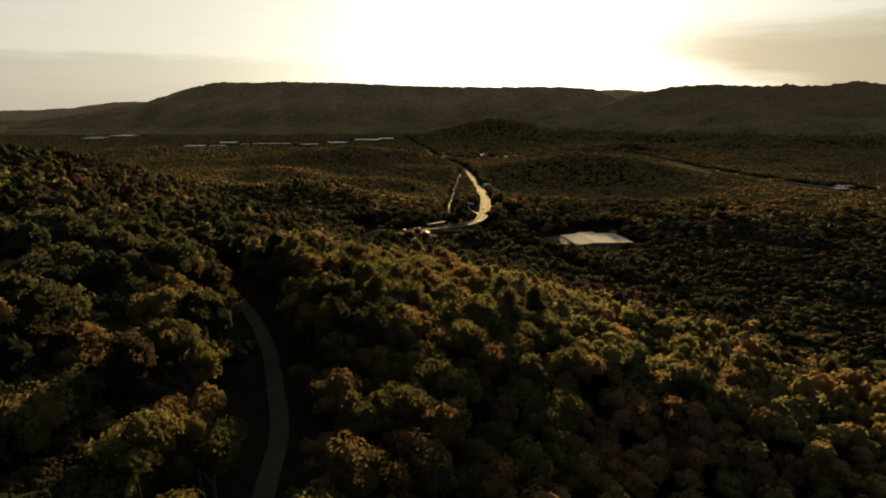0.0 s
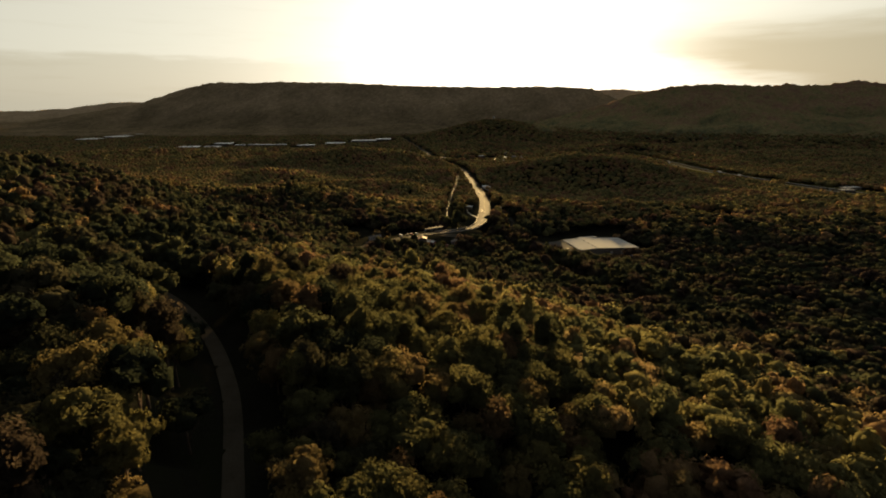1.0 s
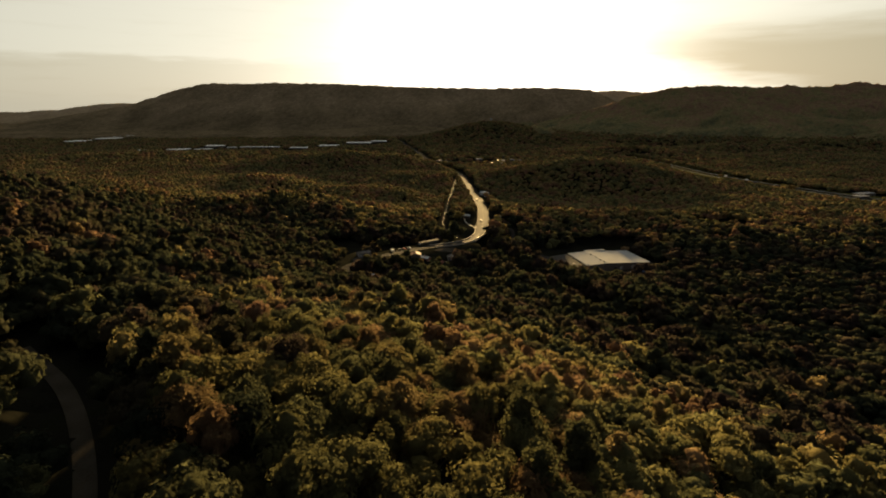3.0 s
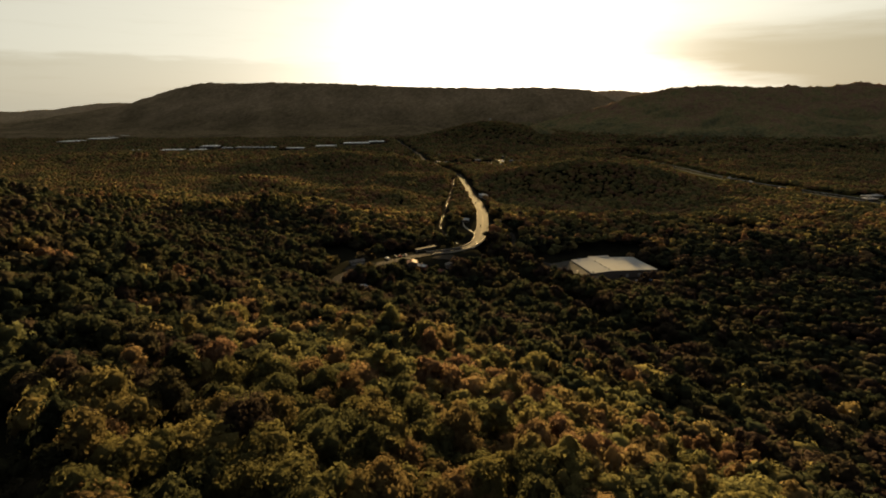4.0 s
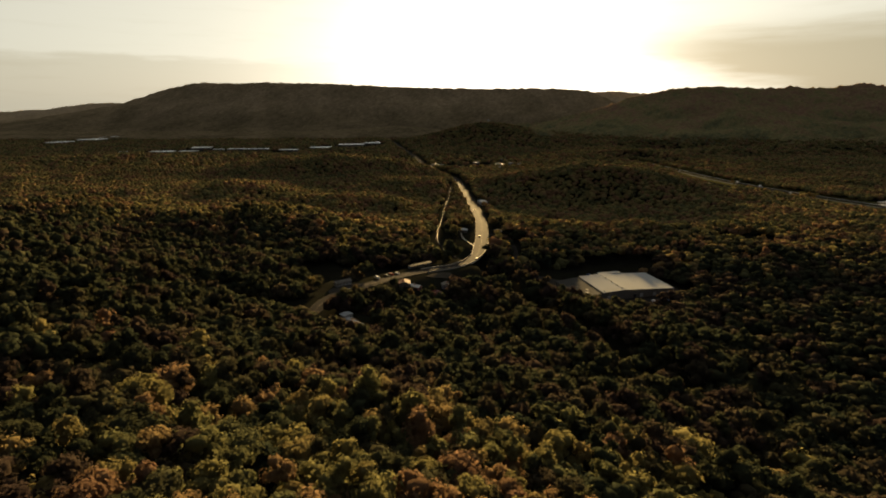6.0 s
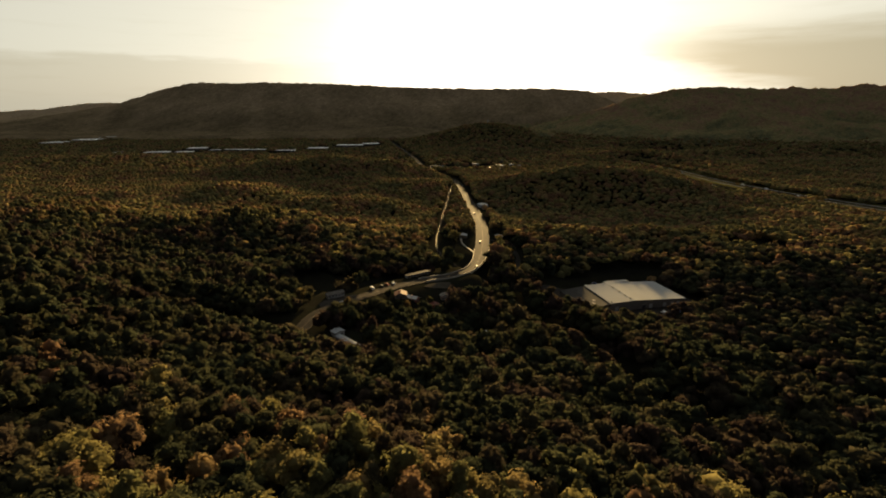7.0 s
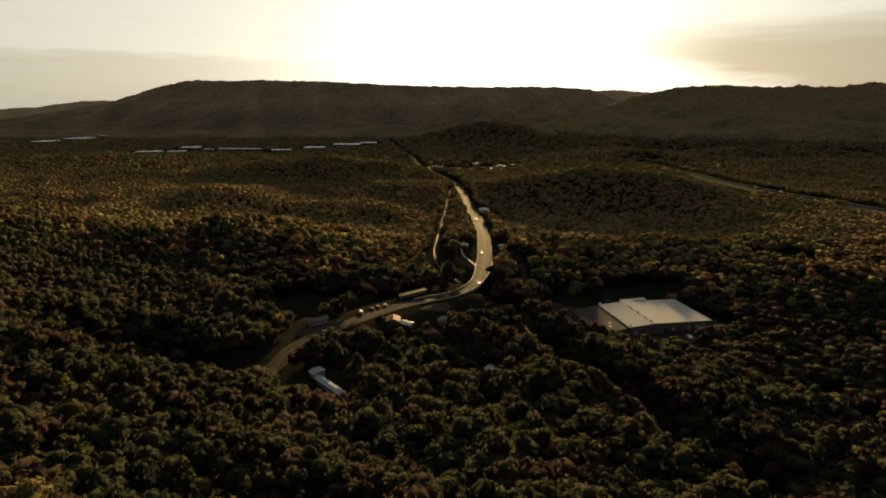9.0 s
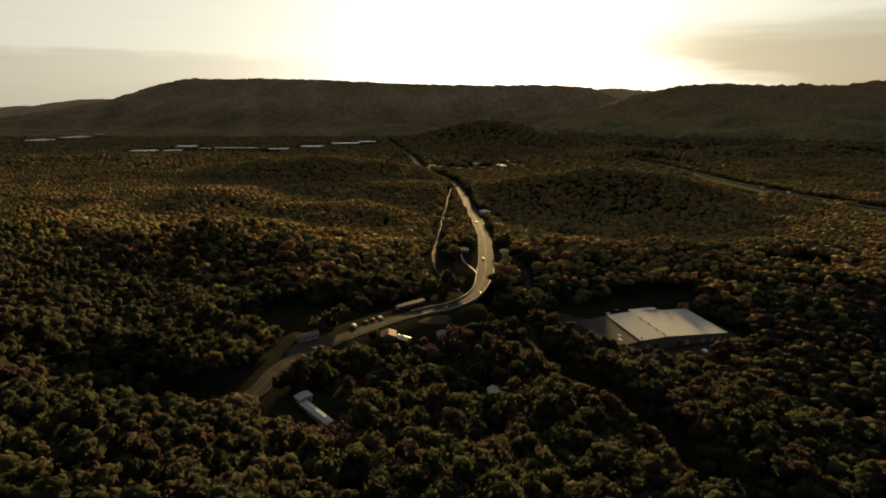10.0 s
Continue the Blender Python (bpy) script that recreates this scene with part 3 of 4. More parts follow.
def scatter(y0, y1, spacing, seed, slack, crown):
    """Tree places on a shaken grid, in the stretch of country that lies ahead, kept off the clearings."""
    r = np.random.RandomState(seed)
    half = 0.92 * y1 + slack
    gx, gy = np.meshgrid(np.arange(-half, half, spacing), np.arange(y0, y1, spacing * 0.9))
    gx = gx + (np.arange(len(gx)) % 2)[:, None] * spacing / 2
    x, y = (gx + (r.rand(*gx.shape) - 0.5) * spacing * 0.75).ravel(), (gy + (r.rand(*gy.shape) - 0.5) * spacing * 0.75).ravel()
    keep = np.abs(x) < 0.92 * np.maximum(y, 0) + slack
    x, y = x[keep], y[keep]
    keep = ~open_ground(x, y, crown)
    return x[keep], y[keep]


def plant(name, x, y, templates, radius, height, seed, label, mat=None, squat=1.0, vary=1.0):
    """Joins many trees of the given crowns into one mesh: a wood that nobody could count."""
    r = np.random.RandomState(seed)
    z = ground(x, y)
    kind = r.randint(0, len(templates), len(x))
    tones = np.clip(0.48 + 0.22 * wave(x, y, 120, 21) + 0.16 * wave(x, y, 45, 22) + 0.22 * r.randn(len(x)), 0, 1)
    vs, fs, ts, sm, n = [], [], [], [], 0
    for k, (tv, tf, lumps) in enumerate(templates):
        sel = np.where(kind == k)[0]
        if not len(sel):
            continue
        a, rad = r.rand(len(sel)) * 6.283, radius * (0.66 + 0.80 * r.rand(len(sel)) ** 1.4)
        high = height * (0.96 + vary * (0.40 * (r.rand(len(sel)) - 0.5) + 0.20 * wave(x[sel], y[sel], 75, 41)))
        ca, sa = np.cos(a)[:, None], np.sin(a)[:, None]
        px = (tv[:, 0] * ca - tv[:, 1] * sa) * rad[:, None] + x[sel, None]
        py = (tv[:, 0] * sa + tv[:, 1] * ca) * rad[:, None] + y[sel, None]
        pz = (tv[:, 2] - 1.5) * (rad * 1.1 * squat)[:, None] + (high + z[sel])[:, None]
        vs.append(np.stack([px, py, pz], -1).reshape(-1, 3))
        fs.append((tf[None] + (np.arange(len(sel)) * len(tv))[:, None, None] + n).reshape(-1, 3))
        ts.append(np.repeat(tones[sel], len(tv)))
        sm.append(np.tile(np.arange(len(tf)) < lumps, len(sel)))
        n += len(sel) * len(tv)
    ob = mesh_object(name, np.concatenate(vs), np.concatenate(fs), mat or M_LEAF, None, np.concatenate(sm), np.concatenate(ts))
    return tagged(ob, label, "woods", kind="stuff")


SHAPES = ["round", "broad", "round", "tall", "round", "broad", "tall", "round"]
SINGLE = 300


def passing(x, y):
    """How near the flight passes a tree while it lies ahead and below, and whether it is ever overlooked."""
    drop = EYE - 12 - ground(x, y)
    ahead = np.maximum(1.12 * drop, np.abs(x) / 0.93)
    return np.sqrt(x * x + ahead**2 + drop**2), y > 0.8 * ahead


def near_places():
    """Places on the spur, ordered by how close the flight line passes."""
    x, y = scatter(22, 900, 7.1, 1, 45, 5.0)
    keep = ground(x, y) > 40
    x, y = x[keep], y[keep]
    far, seen = passing(x, y)
    x, y, far = x[seen], y[seen], far[seen] + np.maximum(0, y[seen] - 480) * 2
    order = np.argsort(far)
    return x[order], y[order]


def shaded_share(x, y):
    """Share of trees whose colour imitates shade: most on the spur's outer and lower flanks, few on its crest and far
    off.
    """
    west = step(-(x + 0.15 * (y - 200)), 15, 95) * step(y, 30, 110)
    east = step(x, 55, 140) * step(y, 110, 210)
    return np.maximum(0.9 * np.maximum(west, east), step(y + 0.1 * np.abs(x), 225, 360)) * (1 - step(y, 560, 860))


nx, ny = near_places()
near_crowns = [crown_mesh(40 + k, 8, 1800, 0.057, s, 0.76, 8, KNOB) for k, s in enumerate(SHAPES)]
crown_data, shaded_data, trunk_data = [], [], []
for v, f, lumps in near_crowns:
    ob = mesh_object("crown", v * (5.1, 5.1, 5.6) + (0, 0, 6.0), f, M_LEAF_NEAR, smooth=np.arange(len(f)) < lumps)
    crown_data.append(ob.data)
    shaded_data.append(ob.data.copy())
    shaded_data[-1].materials[0] = M_LEAF_NEAR_SHADED
    bpy.data.objects.remove(ob)
for k in range(3):
    ob = mesh_object("trunk", *trunk_mesh(60 + k, 9.5), M_BARK)
    trunk_data.append(ob.data)
    bpy.data.objects.remove(ob)
rs = np.random.RandomState(77)
sz = ground(nx[:SINGLE], ny[:SINGLE])
near_shaded = shaded_share(nx[:SINGLE], ny[:SINGLE])
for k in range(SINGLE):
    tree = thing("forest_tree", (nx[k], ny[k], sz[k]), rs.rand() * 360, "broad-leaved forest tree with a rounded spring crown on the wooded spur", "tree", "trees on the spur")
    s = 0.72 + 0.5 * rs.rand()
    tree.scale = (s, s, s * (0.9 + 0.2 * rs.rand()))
    # crowns on the flanks get the leaf colour with shade painted in
    crowns = shaded_data if rs.rand() < near_shaded[k] else crown_data
    for nm, data in (("trunk", trunk_data[k % 3]), ("crown", crowns[rs.randint(8)])):
        new(nm, data).parent = tree


def lone_tree(x, y, size, label):
    """One tree that stands clear of the woods, with trunk and crown of its own."""
    tree = thing("forest_tree", (x, y, float(ground(np.array([x]), np.array([y]))[0]) - 2.6 * size), rs.rand() * 360, label, "tree", "trees by the road")
    tree.scale = (size, size, size * 0.95)
    # most lone crowns use the darker leaf colour that imitates shade
    for nm, data in (("trunk", trunk_data[rs.randint(3)]), ("crown", (shaded_data if rs.rand() < 0.85 else crown_data)[rs.randint(8)])):
        new(nm, data).parent = tree


for x, y, size in ((67, 656, 1.45), (73, 641, 1.5), (80, 627, 1.35), (62, 668, 1.1), (84, 646, 1.3), (26, 549, 1.25), (31, 541, 1.1), (-47, 501, 1.15), (-54, 505, 0.95), (-94, 531, 1.2), (-101, 538, 1.1),
                   (-86, 524, 0.8), (24, 806, 1.3), (32, 796, 1.2), (-20, 534, 1.0), (21, 555, 0.7), (3, 551, 0.6), (-14, 536, 0.9), (13, 534, 0.9), (-2, 532, 1.0), (-28, 540, 0.8), (44, 575, 1.0), (30, 760, 0.7), (52, 596, 0.9)):
    lone_tree(x, y, size, "large broad-leaved tree with a full crown beside the valley road")
for x, y, size in ((-128, 640, 1.5), (-114, 648, 1.6), (-101, 640, 1.5), (-89, 652, 1.7), (-76, 644, 1.5), (-63, 655, 1.7), (-50, 648, 1.6), (-37, 657, 1.7), (-24, 650, 1.5), (-11, 660, 1.6), (2, 655, 1.45),
                   (-108, 626, 1.4), (-84, 632, 1.5), (-44, 634, 1.4), (-140, 628, 1.5), (-152, 616, 1.4)):
    lone_tree(x, y, size, "tall broad-leaved tree in the belt above the road")
for x, y, size in ((-58, 74, 1.0), (-60, 83, 1.1), (-57, 91, 0.95), (-65, 69, 1.1), (-67, 78, 1.0), (-73, 72, 1.1), (-54, 79, 0.8), (-63, 62, 1.0), (-56, 66, 0.9), (-52, 84, 0.9), (-62, 88, 1.0), (-70, 66, 1.0), (-71, 80, 1.1), (-64, 96, 1.0), (-56, 98, 0.9), (-50, 73, 0.9), (-47, 68, 0.85), (-51, 81, 0.9), (-52, 65, 0.9), (-47, 78, 0.8)):
    lone_tree(x, y, size, "broad-leaved forest tree with a rounded crown above the cutting")

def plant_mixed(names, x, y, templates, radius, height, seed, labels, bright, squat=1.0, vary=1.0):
    """A wood in two mingled tints, bright and a darker one with shade in its colour."""
    dull = np.random.RandomState(seed + 300).rand(len(x)) < shaded_share(x, y)
    for name, sel, mat, label in zip(names, (~dull, dull), (bright, M_LEAF_SHADED), labels):
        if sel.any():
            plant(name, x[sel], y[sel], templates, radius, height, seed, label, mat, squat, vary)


b1, b2 = SINGLE + 600, SINGLE + 1900
near_tops = [crown_mesh(100 + k, 7, 620, 0.083, SHAPES[k % 8], 0.8, 7, KNOB) for k in range(10)]
plant_mixed(("near_woods", "near_oak_woods"), nx[SINGLE:b1], ny[SINGLE:b1], near_tops, 5.2, 14.5, 5,
            ("dense broad-leaved woods in olive green and bronze on the spur", "shade-darkened bronze trees among the woods on the spur"), M_LEAF)
spur_crowns = [crown_mesh(120 + k, 5, 240, 0.115, SHAPES[k % 8], 0.88, 6, KNOB) for k in range(10)]
plant_mixed(("spur_woods", "spur_oak_woods"), nx[b1:b2], ny[b1:b2], spur_crowns, 5.2, 14.5, 6,
            ("broad-leaved woods in olive and gold on the spur's flanks", "shade-darkened trees on the spur's flanks"), M_LEAF)
slope_crowns = [crown_mesh(140 + k, 3, 60, 0.14, SHAPES[k % 8], 0.98, 5, KNOB) for k in range(10)]
plant_mixed(("slope_woods", "slope_oak_woods"), nx[b2:], ny[b2:], slope_crowns, 5.2, 14.5, 7,
            ("golden broad-leaved woods on the slope down to the valley", "shade-darkened bronze broad-leaved woods on the slope down to the valley"), M_LEAF)
x, y = scatter(120, 820, 10.2, 2, 45, 6.5)
far, seen = passing(x, y)
low = (ground(x, y) <= 40) & seen
x, y, far = x[low], y[low], far[low] + np.maximum(0, y[low] - 470)
front = far < 380
BIG = ["round", "broad", "round", "round", "broad", "round", "tall", "broad"]
foot_crowns = [crown_mesh(160 + k, 7, 360, 0.086, BIG[k % 8], 0.86, 7, KNOB) for k in range(10)]
plant_mixed(("foot_woods", "foot_oak_woods"), x[front], y[front], foot_crowns, 7.4, 15.5, 8,
            ("large golden broad-leaved trees at the foot of the spur", "large shade-darkened bronze broad-leaved trees at the foot of the spur"), M_LEAF)
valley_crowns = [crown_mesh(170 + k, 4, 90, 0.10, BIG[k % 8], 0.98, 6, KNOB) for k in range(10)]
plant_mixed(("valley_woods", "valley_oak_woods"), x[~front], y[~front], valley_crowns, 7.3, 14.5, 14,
            ("broad-leaved woods in olive and gold on the valley floor", "shade-darkened bronze woods on the valley floor"), M_LEAF_VALLEY, 0.9, 0.6)
x, y = scatter(820, 1500, 8.6, 3, 40, 5.0)
x, y = x[ground(x, y) < 60], y[ground(x, y) < 60]
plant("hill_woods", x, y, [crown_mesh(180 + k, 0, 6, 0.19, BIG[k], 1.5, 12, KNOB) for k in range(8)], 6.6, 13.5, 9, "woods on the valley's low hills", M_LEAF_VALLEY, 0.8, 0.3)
x, y = scatter(1500, 2950, 15.5, 4, 40, 8.0)
keep = ((y < 2780) | (x > 300)) & ~((np.abs(x - 70) < 190) & (np.abs(y - 1700) < 260) & (np.random.RandomState(5).rand(len(x)) < 0.5))
x, y = x[keep], y[keep]
rise = (x > 420) & (y > 1760) & (ground(x, y) > 52)
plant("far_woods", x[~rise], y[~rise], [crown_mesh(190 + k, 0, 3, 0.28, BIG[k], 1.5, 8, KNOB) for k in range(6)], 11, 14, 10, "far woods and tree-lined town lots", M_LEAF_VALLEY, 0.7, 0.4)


def far_canopy():
    """The closed woods of the far mountains as one lumpy blanket over the land."""
    xs, ys = np.arange(-4600, 4600, 17.0), np.arange(1720, 4960, 16.0)
    gx, gy = np.meshgrid(xs, ys)
    r = np.random.RandomState(91)
    gx, gy = (gx + 11 * (r.rand(*gx.shape) - 0.5)).ravel(), (gy + 11 * (r.rand(*gx.shape) - 0.5)).ravel()
    land = ground(gx, gy)
    sink = np.where((gx > 420) & (gy < 2950), step(land, 34, 54), np.where(gx > 300, step(gy, 2890, 2960), step(gy, 2680, 2760)))
    z = land - 2 + sink * (13 + np.where(gx > 420, 9.0, 5.0) * r.rand(len(gx)) + 2 * wave(gx, gy, 60, 51))
    bare = open_ground(gx, gy)
    z = np.where(bare, z - 22, z)
    i = np.arange(len(xs) - 1)[None] + (np.arange(len(ys) - 1) * len(xs))[:, None]
    q = np.stack([i, i + 1, i + 1 + len(xs), i + len(xs)], -1).reshape(-1, 4)
    mid_x, mid_y = gx[q].mean(1), gy[q].mean(1)
    q = q[(np.abs(mid_x) < 0.92 * mid_y + 60) & (mid_y > np.where((mid_x > 420) & (land[q].mean(1) > 34), 1740, np.where(mid_x > 300, 2900, 2680)))]
    # haze painted into tone: paler uphill, palest on the farthest ridges
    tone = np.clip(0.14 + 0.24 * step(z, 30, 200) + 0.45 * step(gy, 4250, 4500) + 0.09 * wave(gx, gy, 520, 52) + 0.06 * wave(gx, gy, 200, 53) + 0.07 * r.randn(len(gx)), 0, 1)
    mid_x, mid_y = gx[q].mean(1), gy[q].mean(1)
    east = (mid_x > 420) & (mid_y < 3450 + 0.1 * mid_x)
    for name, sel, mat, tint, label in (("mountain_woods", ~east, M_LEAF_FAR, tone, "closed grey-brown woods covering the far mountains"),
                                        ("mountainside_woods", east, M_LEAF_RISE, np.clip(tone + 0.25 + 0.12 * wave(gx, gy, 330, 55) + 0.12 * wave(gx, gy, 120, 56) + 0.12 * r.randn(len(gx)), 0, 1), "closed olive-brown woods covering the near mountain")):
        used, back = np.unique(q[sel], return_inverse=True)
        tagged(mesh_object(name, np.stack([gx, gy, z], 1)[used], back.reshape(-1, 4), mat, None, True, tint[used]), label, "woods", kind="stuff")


far_canopy()
# single trees along the crests break the skyline
x, y = scatter(2600, 4950, 24, 12, 40, 10.0)
crest = np.zeros(len(x), bool)
for line, *_ in RIDGES[:7]:
    crest |= nearest(x, y, line)[0] < 45
plant("crest_woods", x[crest], y[crest], [crown_mesh(210 + k, 0, 6, 0.3, "round", 1.1) for k in range(4)], 6.5, 15, 13, "trees along the mountain crests", M_LEAF_RISE)


# ---- buildings ----
def slab(bm, lo, hi, bevel=0.0):
    """A box from corner to corner in a bmesh."""
    size, mid_ = [b - a for a, b in zip(lo, hi)], [(a + b) / 2 for a, b in zip(lo, hi)]
    g = bmesh.ops.create_cube(bm, size=1.0, matrix=Matrix.LocRotScale(mid_, None, size))
    if bevel:
        bmesh.ops.bevel(bm, geom=list({e for v in g["verts"] for e in v.link_edges}), offset=bevel, segments=1, affect="EDGES")


def box(name, lo, hi, mat, parent, label="", bevel=0.0):
    bm = bmesh.new()
    slab(bm, lo, hi, bevel)
    return part(name, bm, mat, parent, label)


def prism(name, outline, y0, y1, mat, parent, label=""):
    """An outline in x and z, drawn out along y."""
    bm = bmesh.new()
    a = [bm.verts.new((x, y0, z)) for x, z in outline]
    b = [bm.verts.new((x, y1, z)) for x, z in outline]
    bm.faces.new(a)
    bm.faces.new(b[::-1])
    for i in range(len(a)):
        j = (i + 1) % len(a)
        bm.faces.new((a[j], a[i], b[i], b[j]))
    bmesh.ops.recalc_face_normals(bm, faces=bm.faces)
    return part(name, bm, mat, parent, label)


def warehouse():
    w = thing("warehouse", (137, 581, -1.3), 12.1, "large warehouse with a white low-gabled roof and a grey lower wing", "warehouse")
    # wing: lean-to with a dark roof
    box("wall", (0, 0, 0), (25, 47, 5.2), M_WALL, w, "tan block wall of the lower wing")
    prism("roof", [(-0.6, 5.25), (25, 7.6), (25, 8.0), (-0.6, 5.6)], -0.5, 47.5, M_DARK_ROOF, w, "grey gravelled roof with pale patches")
    # hall: white gable with the ridge nearer the wing
    prism("wall", [(25, 0), (100, 0), (100, 6.8), (48, 9.2), (25, 8.2)], 0.3, 47, M_WALL, w, "tan block walls of the hall")
    prism("roof", [(24.8, 8.25), (48, 9.3), (48, 9.65), (24.8, 8.6)], -0.4, 47.4, M_WHITE_ROOF, w)
    prism("roof", [(48.02, 9.3), (100.6, 6.9), (100.6, 7.25), (48.02, 9.65)], -0.4, 47.4, M_WHITE_ROOF, w, "white membrane roof of the hall")
    box("ridge_cap", (47.7, -0.4, 9.62), (48.3, 47.4, 9.72), M_WHITE_ROOF, w)
    # raised bay at the back
    box("back_bay", (48, 47.42, 0), (72, 52, 9.0), M_WALL, w)
    box("roof", (47.6, 47.42, 9.0), (72.4, 52.5, 9.35), M_WHITE_ROOF, w)
    for x, y, z in ((46.6, 4, 9.5), (46.4, 12, 9.5), (46.6, 22, 9.5), (46.4, 33, 9.5), (27, 2, 8.6)):
        u = box("roof_unit", (x, y, z), (x + 0.9, y + 1.2, z + 0.6), M_DARK_OPENING, w, bevel=0.08)
        box("vent_hood", (x + 0.2, y + 0.3, z + 0.6), (x + 0.7, y + 0.9, z + 0.85), M_DARK_OPENING, u)
    for x in (30, 37, 57, 64, 78, 86, 92):
        d = box("dock_door", (x, 0.12, 1.0), (x + 3.2, 0.34, 4.6), M_DARK_OPENING if x % 2 else M_WHITE_WALL, w)
        box("door_frame", (x - 0.2, 0.05, 4.6), (x + 3.4, 0.32, 4.85), M_CONCRETE, d)
    for k, y in enumerate((6, 15, 24, 33, 41)):
        box("window", (-0.08, y, 1.8), (0.06, y + 3, 3.4), M_GLASS, w)
    for x in (-0.35, 100.25):
        box("downpipe", (x, 1, 0), (x + 0.2, 1.2, 5.2 if x < 0 else 6.8), M_GALV, w)
    box("pale_patch", (12, 6, 6.82), (17, 10, 7.0), M_CONCRETE, w, "pale roof patch")
    box("pale_patch", (15, 12, 7.08), (19, 15.5, 7.28), M_CONCRETE, w, "pale roof patch")
    canopy = thing("loading_canopy", (225, 589, -1.3), 12.1, "low grey loading canopy beside the warehouse", "canopy")
    box("roof", (0, 0, 3.2), (9, 5, 3.5), M_METAL_ROOF, canopy)
    for x in (0.2, 8.6):
        for y in (0.2, 4.6):
            box("post", (x, y, 0), (x + 0.2, y + 0.2, 3.2), M_GALV, canopy)


warehouse()


def house(name, place, turn, size, eave, rise, wall, roof, label, category="house", windows=3, chimney=False):
    """A gabled building: walls, two roof slopes with eaves, door, windows with frames and sills."""
    h = thing(name, place, turn, label, category)
    lx, ly = size
    prism("wall", [(0, 0), (lx, 0), (lx, eave), (lx / 2, eave + rise), (0, eave)], 0, ly, wall, h)
    k = 0.5
    dz = rise / (lx / 2) * k
    prism("roof", [(-k, eave - dz), (lx / 2, eave + rise), (lx / 2, eave + rise + 0.22), (-k, eave - dz + 0.22)], -k, ly + k, roof, h)
    prism("roof", [(lx / 2 + 0.01, eave + rise), (lx + k, eave - dz), (lx + k, eave - dz + 0.22), (lx / 2 + 0.01, eave + rise + 0.22)], -k, ly + k, roof, h)
    for side, x in (("w", -0.05), ("e", lx - 0.01)):
        for i in range(windows):
            y = (i + 0.5) * ly / windows
            win = box("window", (x, y - 0.6, 1.0), (x + 0.06, y + 0.6, 2.2), M_GLASS, h)
            box("sill", (x - 0.06, y - 0.75, 0.88), (x + 0.12, y + 0.75, 1.0), M_CONCRETE, win)
    for x in (lx * 0.22, lx * 0.72):
        win = box("window", (x - 0.6, -0.05, 1.0), (x + 0.6, 0.01, 2.2), M_GLASS, h)
        box("sill", (x - 0.75, -0.12, 0.88), (x + 0.75, 0.06, 1.0), M_CONCRETE, win)
    d = box("door", (lx * 0.47, -0.06, 0), (lx * 0.47 + 1.0, 0.02, 2.05), M_DARK_OPENING, h)
    box("handle", (lx * 0.47 + 0.82, -0.11, 0.98), (lx * 0.47 + 0.9, -0.05, 1.06), M_STEEL, d)
    if chimney:
        c = box("chimney", (lx * 0.3, ly * 0.5, eave), (lx * 0.3 + 0.7, ly * 0.5 + 0.7, eave + rise + 1.0), M_BRICK, h)
        box("cap", (lx * 0.3 - 0.1, ly * 0.5 - 0.1, eave + rise + 1.0), (lx * 0.3 + 0.8, ly * 0.5 + 0.8, eave + rise + 1.12), M_CONCRETE, c)
    return h


def on_land(x, y):
    return (x, y, float(ground(np.array([x]), np.array([y]))[0]) - 0.15)


house("motel_wing", on_land(-76, 536), -55, (5, 13), 3.0, 1.2, M_WHITE_WALL, M_SHINGLE, "long low white building with dark windows by the road", "shop", 5)
house("hillside_shed", on_land(-39, 447), 44, (3.4, 23), 3.0, 0.5, M_WHITE_WALL, M_METAL_ROOF, "long shed with a pale metal roof among the trees", "shed", 6)
house("hillside_shed", on_land(-55, 464), 44, (6.5, 5), 3.3, 0.6, M_WHITE_WALL, M_METAL_ROOF, "short shed with a pale metal roof among the trees", "shed", 2)
house("metal_roofed_house", on_land(-8, 548), 60, (5, 9), 3.2, 1.2, M_BRICK, M_GALV, "brick house with a shiny pale metal roof", windows=2, chimney=True)
house("red_roofed_house", on_land(-24, 544), 4, (9, 8), 3.0, 1.6, M_WALL, M_RED_ROOF, "tan house with a dull red gabled roof", windows=2, chimney=True)
house("back_house", on_land(12, 560), 6, (8, 6), 3.0, 1.6, M_WHITE_WALL, M_SHINGLE, "pale house with a dark shingle roof on the lawn", windows=2)
house("brick_house", on_land(3, 540), 6, (8, 7), 3.0, 1.6, M_BRICK, M_RED_ROOF, "brick house with a red roof among yard trees", windows=2)
house("wooded_house", on_land(42, 497), 20, (7, 8), 2.8, 1.5, M_WALL, M_METAL_ROOF, "small house with a pale roof deep among trees", windows=2)
house("roadside_store", on_land(83, 1000), 10, (14, 16), 4.0, 1.2, M_WHITE_WALL, M_METAL_ROOF, "white roadside store with a pale roof", "shop", 4)
house("roadside_store", on_land(38, 782), -8, (9, 10), 3.4, 0.8, M_WALL, M_METAL_ROOF, "flat-looking store with a pale metal roof beside the road", "shop", 3)
house("roadside_store", on_land(83, 784), -8, (9, 8), 3.4, 0.8, M_WALL, M_METAL_ROOF, "small store with a pale metal roof beside the road", "shop", 3)
house("red_roofed_store", on_land(556, 1165), 15, (26, 20), 5, 2.5, M_BRICK, M_RED_ROOF, "store with a broad red roof near the highway", "shop", 4)


